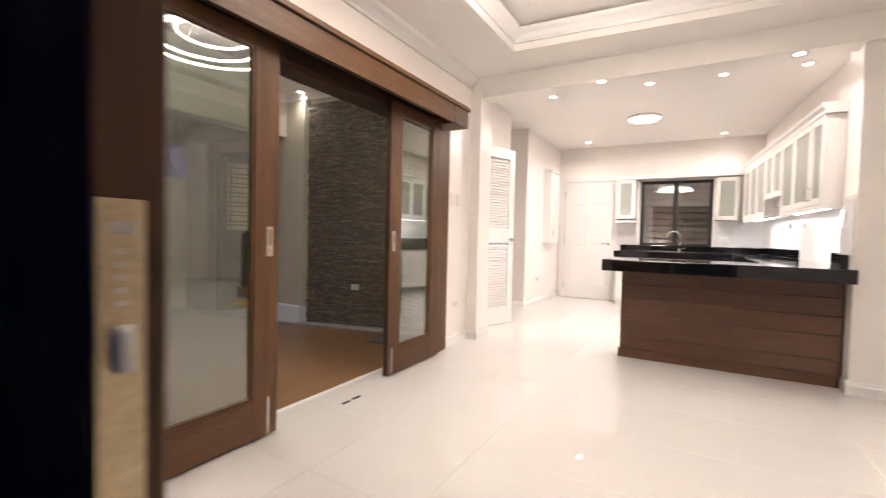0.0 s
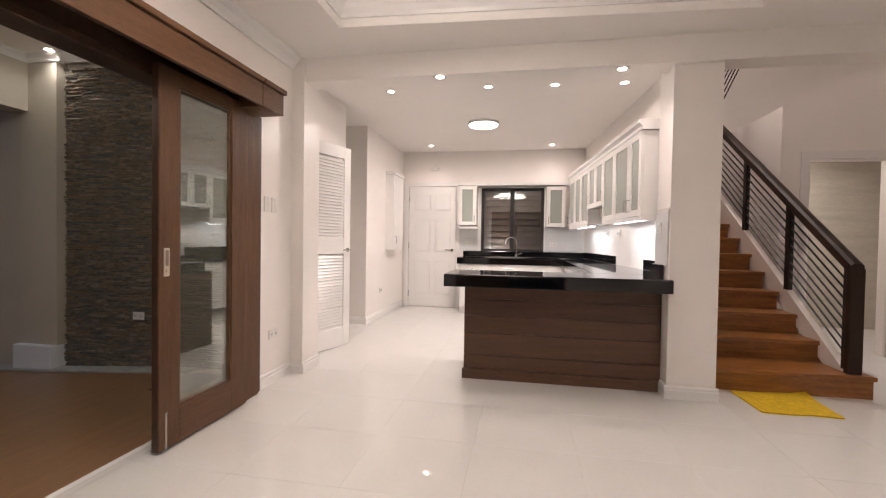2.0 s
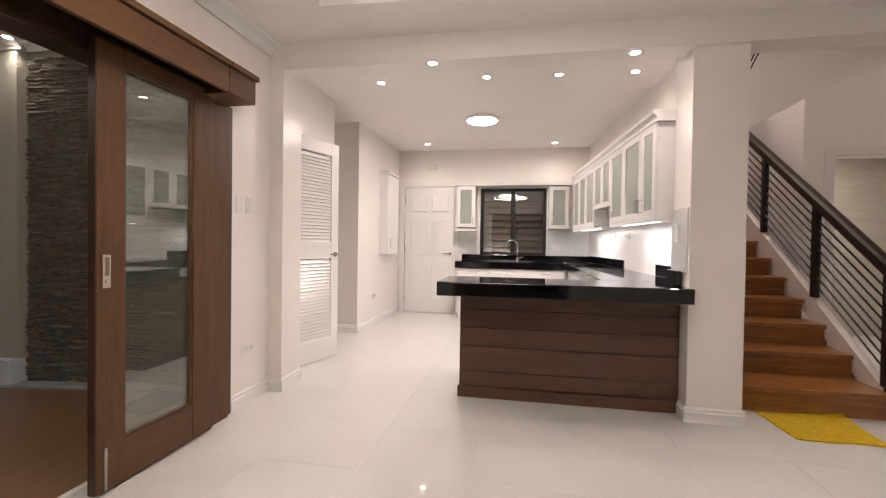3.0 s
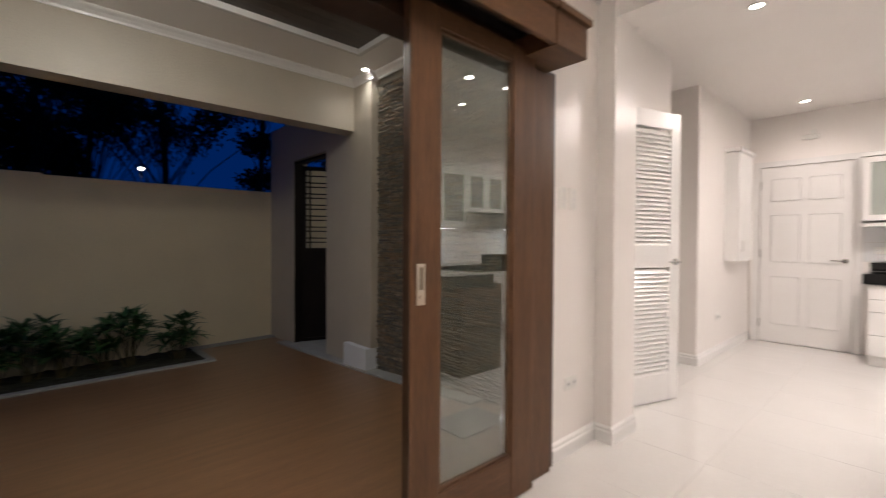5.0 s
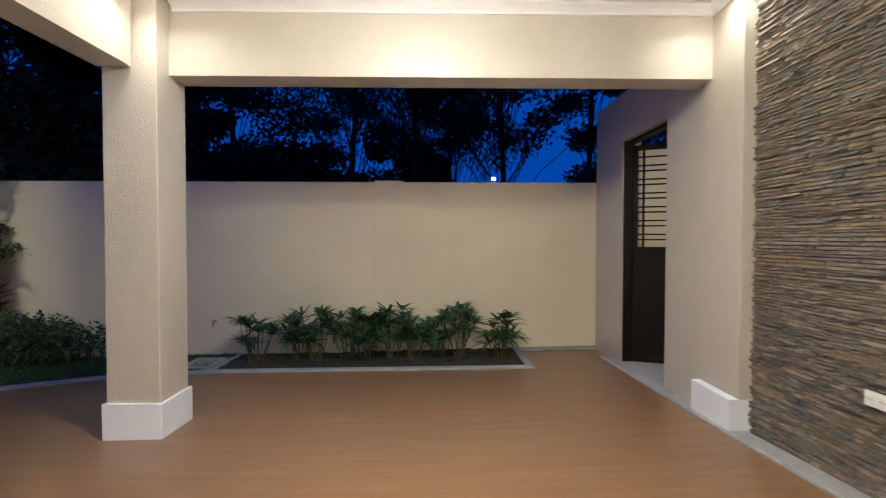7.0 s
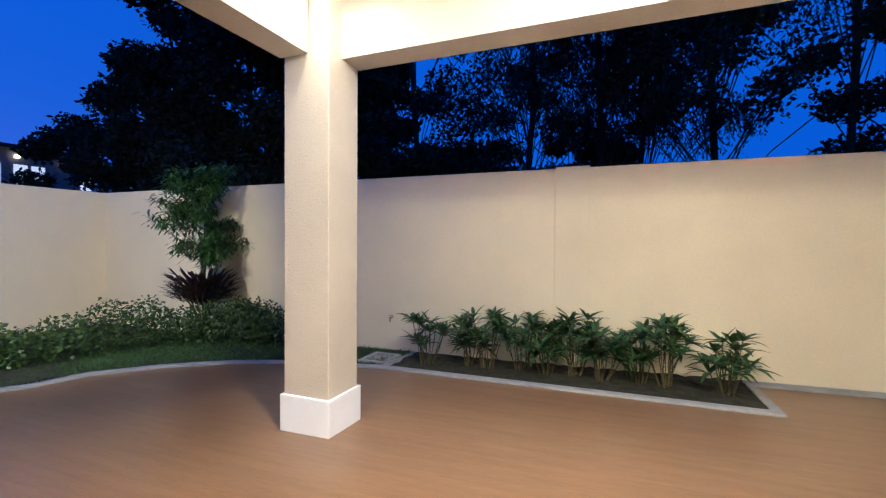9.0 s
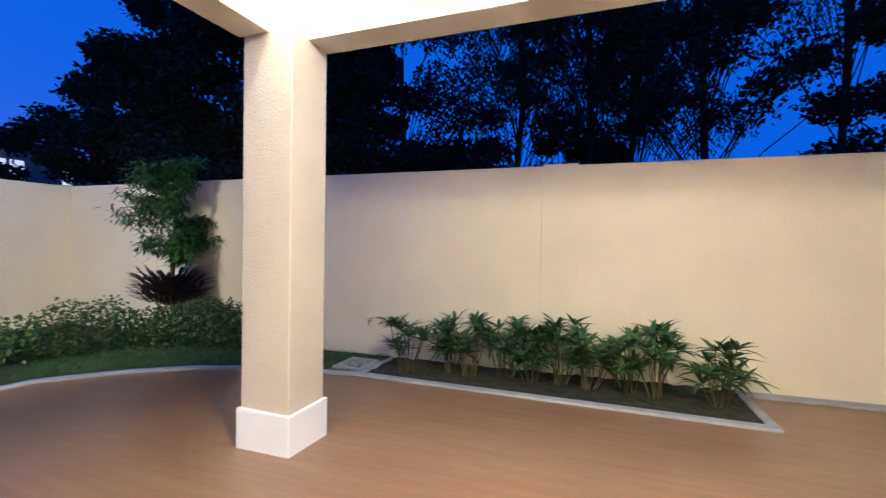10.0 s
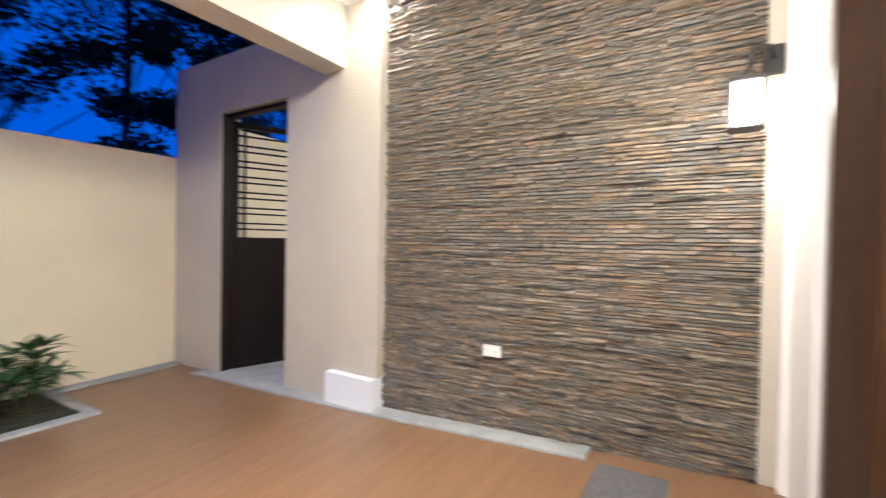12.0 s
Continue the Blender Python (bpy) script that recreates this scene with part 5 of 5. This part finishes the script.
def in_lawn(x, y):
    c = False
    for (xa, ya), (xb, yb) in zip(lawn_poly, lawn_poly[1:] + lawn_poly[:1]):
        if (ya > y) != (yb > y) and x < xa + (y - ya) * (xb - xa) / (yb - ya):
            c = not c
    return c


verts, faces = [], []
while len(faces) < 42000:
    x, y = rnd.uniform(-6.85, -1.8), rnd.uniform(-4.4, 0.1)
    if not in_lawn(x, y):
        continue
    z, a, h = deck_z(x, y) + 0.02, rnd.uniform(0, 6.28), rnd.uniform(0.02, 0.042)
    dx, dy = 0.004 * math.cos(a), 0.004 * math.sin(a)
    k = len(verts)
    verts += [(x - dx, y - dy, z), (x + dx, y + dy, z), (x + rnd.gauss(0, 0.012), y + rnd.gauss(0, 0.012), z + h)]
    faces.append((k, k + 1, k + 2))
me = bpy.data.meshes.new("lawn")
me.from_pydata(verts, [], faces)
me.materials.append(GRASS)
tagged(new("lawn", me), "short dense green lawn", "grass", kind="stuff")


# ---- trees and distance beyond the wall ----
def tree(label, at, height, spread, seed, leaves, size, clumps=40, low=0.25):
    rnd = random.Random(seed)
    t = thing("tree", label, "tree", "trees beyond the wall", (*at, -0.6))
    tr, cr = bmesh.new(), bmesh.new()
    pipe(tr, [(0, 0, 0), (0.1, 0.05, height * 0.25), (0.0, 0.15, height * 0.45), (0.1, 0, height * 0.8)], 0.075, 8)
    for _ in range(clumps):
        a, z = rnd.uniform(0, 6.28), rnd.uniform(low, 1.0)
        r = spread * math.sqrt(max(0.05, 1 - ((z - 0.55) / 0.55) ** 2)) * rnd.uniform(0.35, 1.0)
        c = Vector((r * math.cos(a), r * math.sin(a), height * z))
        s = Vector((0.05, 0.1, height * max(0.2, z - 0.3)))
        pipe(tr, [s, s.lerp(c, 0.5) + Vector((0, 0, 0.2)), c], 0.014, 5)
        q = spread * rnd.uniform(0.16, 0.34)
        leaf_cloud(cr, rnd, c, (q, q, q * 0.6), leaves // clumps, size)
    part("trunk", tr, BARK, t)
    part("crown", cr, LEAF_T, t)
    return t


def weeping_tree(label, at, height, spread, seed, limbs, strands, low=0.42):
    """A tall airy tree: bare limbs carry hanging strands of small narrow leaves."""
    rnd = random.Random(seed)
    t = thing("tree", label, "tree", "trees beyond the wall", (*at, -0.6))
    tr = bmesh.new()
    pipe(tr, [(0, 0, 0), (0.12, -0.05, height * 0.3), (-0.05, 0.1, height * 0.55), (0.1, 0, height * 0.9)], 0.07, 8)
    verts, faces = [], []
    for _ in range(limbs):
        a, z = rnd.uniform(0, 6.28), rnd.uniform(low, 1.05)
        r = spread * rnd.uniform(0.25, 1.0) * (1.0 if z < 0.85 else 0.7)
        c = Vector((r * math.cos(a), r * math.sin(a), height * z))
        s = Vector((0.02, 0.05, height * max(0.2, z - 0.28)))
        mid = s.lerp(c, 0.55) + Vector((0, 0, 0.35))
        pipe(tr, [s, mid, c], 0.013, 5)
        for _ in range(strands):
            f = rnd.uniform(0.35, 1.05)
            p = mid.lerp(c, f) + Vector((rnd.gauss(0, 0.30), rnd.gauss(0, 0.30), rnd.gauss(0, 0.16)))
            sway = Vector((rnd.gauss(0, 0.45), rnd.gauss(0, 0.45), -0.9))
            for k in range(rnd.randint(4, 10)):
                q = p + sway * 0.065 * k
                d = Vector((rnd.gauss(0, 0.5), rnd.gauss(0, 0.5), -0.9)).normalized()
                w = d.orthogonal().normalized()
                w = Matrix.Rotation(rnd.uniform(0, 6.28), 3, d) @ w
                l, h = rnd.uniform(0.08, 0.16), rnd.uniform(0.012, 0.022)
                n = len(verts)
                verts += [q, q + d * l * 0.5 + w * h, q + d * l, q + d * l * 0.5 - w * h]
                faces.append((n, n + 1, n + 2, n + 3))
    part("trunk", tr, BARK, t)
    me = bpy.data.meshes.new("crown")
    me.from_pydata(verts, [], faces)
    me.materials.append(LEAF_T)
    new("crown", me).parent = t
    return t


TD = "tall dense dark tree against the dusk sky"
TB = "low dense dark tree just beyond the wall"
TW = "tall airy dark tree with hanging strands of leaves"
TA = "airy dark tree with sky showing between leaves"
tree(TD, (-13.0, -8.9), 11.0, 3.5, 31, 66000, 0.20, 100, 0.06)
tree(TD, (-13.0, -13.3), 8.0, 2.8, 41, 36000, 0.20, 66, 0.05)
tree(TD, (-13.2, -16.6), 5.6, 2.5, 42, 26000, 0.20, 50, 0.05)
tree(TD, (-13.5, -5.6), 8.8, 3.0, 32, 44000, 0.19, 70, 0.1)
tree(TA, (-13.0, -2.9), 8.2, 2.7, 33, 17000, 0.13, 46, 0.30)
tree(TB, (-14.4, -2.2), 4.3, 2.5, 38, 24000, 0.17, 50, 0.05)
tree(TB, (-15.2, 1.0), 4.9, 2.5, 39, 30000, 0.17, 55, 0.05)
weeping_tree(TW, (-12.6, 0.4), 9.2, 2.6, 34, 60, 30, 0.50)
weeping_tree(TW, (-13.4, 2.9), 9.4, 2.7, 35, 74, 34, 0.48)
tree(TA, (-12.8, 1.9), 8.8, 2.6, 45, 15000, 0.12, 44, 0.48)
tree(TA, (-13.0, 4.2), 7.6, 2.2, 43, 12000, 0.12, 36, 0.56)
weeping_tree(TW, (-12.4, 6.4), 9.2, 2.0, 36, 24, 26, 0.62)
tree(TA, (-12.4, 8.3), 7.6, 2.0, 37, 16000, 0.13, 36, 0.42)
weeping_tree(TW, (-13.0, 11.0), 9.0, 3.0, 44, 40, 22, 0.3)
hl = bmesh.new()
g = []
for i in range(41):
    for_y = -150 + i * 7.5
    g.append([hl.verts.new((-110 + 6 * math.sin(i * 0.7), for_y, -2)), hl.verts.new((-125 + 6 * math.sin(i * 0.7), for_y, 9 + 5 * math.sin(i * 0.35) + 2 * math.sin(i * 1.3)))])
for a, b in zip(g, g[1:]):
    hl.faces.new((a[0], b[0], b[1], a[1]))
structure("backdrop_hills", hl, GROUNDM, "dark far hills", "backdrop")
hl = bmesh.new()
g = []
for i in range(41):
    xx = -130 + i * 6.5
    g.append([hl.verts.new((xx, -105, -2)), hl.verts.new((xx, -120, 13 + 4 * math.sin(i * 0.45) + 1.5 * math.sin(i * 1.7)))])
for a, b in zip(g, g[1:]):
    hl.faces.new((a[0], b[0], b[1], a[1]))
structure("backdrop_hills_south", hl, GROUNDM, "dark far hills", "backdrop")
ho = thing("far_house", "pale far house with lit lamps at dusk", "house", at=(-25.5, -52, -0.6))
part("wall", boxes((-5, -4, 0, 5, 4, 9.6),), NIGHTWALL, ho)
part("roof", bb(-5.6, -4.6, 9.6, 5.6, 4.6, 10.0, 0.05), BARK, ho)
for x in (-4.2, -0.3, 1.0, 2.9):
    part("window", bb(x - 0.5, 4.0, 6.5, x + 0.5, 4.06, 8.3), glowing("far_window_glow", (0.7, 0.8, 1.0), 0.10) if x == -4.2 else bpy.data.materials["far_window_glow"], ho)
for x in (-2.4, 1.3, 3.3, 3.9):
    part("lamp", bb(x - 0.16, 4.06, 8.85, x + 0.16, 4.3, 9.15, 0.04), FARGLOW, ho, "lit outdoor lamp")
sl = thing("street_lamp", "far lit street lamp behind the trees", "street lamp", at=(-61, 10.2, -0.6))
part("pole", rod(bmesh.new(), (0, 0, 0), (0, 0, 10.0), 0.09, 10), BLACKMETAL, sl)
part("head", bb(-0.1, -0.25, 9.8, 0.5, 0.25, 10.1, 0.05), BULB, sl)

# ---- stone ledge cladding, stone by stone ----
clad = thing("stone_cladding", "stacked ledge-stone cladding in slate grey and tan", "wall cladding", at=(-3.10, 4.68, 0))
clad["kind"] = "structure"
rnd = random.Random(11)
shared = {}
rest_v, rest_f = [], []
QUADS = ((6, 7, 8, 9), (7, 10, 11, 8), (0, 1, 7, 6), (1, 2, 10, 7), (2, 5, 11, 10), (3, 9, 8, 4), (4, 8, 11, 5), (0, 6, 9, 3))


def stone_shape(l, h, d, rnd):
    """A split-faced stone: its back on the wall, its face broken into two uneven planes."""
    m = l * rnd.uniform(0.3, 0.7)
    f = [d * rnd.uniform(0.70, 1.10) for _ in range(6)]
    e = min(0.004, h * 0.2)
    return [(0, 0, 0), (m, 0, 0), (l, 0, 0), (0, 0, h), (m, 0, h), (l, 0, h),
            (e, -f[0], e), (m, -f[1], e * rnd.random()), (m, -f[2], h - e), (e, -f[3], h - e * rnd.random()), (l - e, -f[4], e), (l - e, -f[5], h - e)]


z, made = -0.14, 0
while z < 2.72:
    hgt = rnd.choice((0.010, 0.014, 0.018, 0.023))
    x = -1.10 - rnd.uniform(0, 0.2)
    while x < 1.08:
        l = rnd.choice((0.045, 0.07, 0.10, 0.14, 0.19))
        x0, x1 = max(x, -1.10), min(x + l, 1.08)
        d = 0.018 + 0.024 * rnd.random() ** 1.6
        whole = abs(x1 - x0 - l) < 1e-6
        if x1 - x0 > 0.02:
            if whole and 0.1 < x0 < 1.0 and 0.7 < z < 1.85 and made < 300:
                key = (hgt, l, int(d * 150))
                if key not in shared:
                    me = bpy.data.meshes.new("stone")
                    me.from_pydata(stone_shape(l, hgt, d, rnd), [], QUADS)
                    me.materials.append(STONE)
                    shared[key] = me
                o = new("stone", shared[key])
                o.parent, o.location = clad, (x0, 0, z)
                made += 1
            else:
                k = len(rest_v)
                rest_v += [(a + x0, b, c + z) for a, b, c in stone_shape(x1 - x0, hgt, d, rnd)]
                rest_f += [tuple(k + n for n in q) for q in QUADS]
        x += l
    z += hgt
me = bpy.data.meshes.new("stones")
me.from_pydata(rest_v, [], rest_f)
me.materials.append(STONE)
o = new("stones", me)
o.parent = clad
o["kind"] = "stuff"

# ---- floor tiles ----
flo = bpy.data.objects["floor"]
T, J = 0.565, 0.0014
tile_mesh = {}
y = 4.76 - 8 * T
while y < 9.9:
    x = -0.68 - 5 * T
    while x < 5.9:
        x0, x1, y0, y1 = max(x, -1.862 if y + T < 5.3 else -3.2), min(x + T, 6.0), max(y, 0.6), min(y + T, 9.9)
        hidden = (x0 > 2.0 and y0 > 8.3) or (x1 < -1.93 and y0 > 6.9)
        if x1 - x0 > 0.03 and y1 - y0 > 0.03 and not hidden:
            key = (round(x1 - x0, 3), round(y1 - y0, 3))
            if key not in tile_mesh:
                tile_mesh[key] = mesh_of("tile", bb(J / 2, J / 2, -0.008, x1 - x0 - J / 2, y1 - y0 - J / 2, 0.0, 0.0006), TILE)
            o = new("tile", tile_mesh[key])
            o.parent, o.location = flo, (x0, y0, 0)
        x += T
    y += T
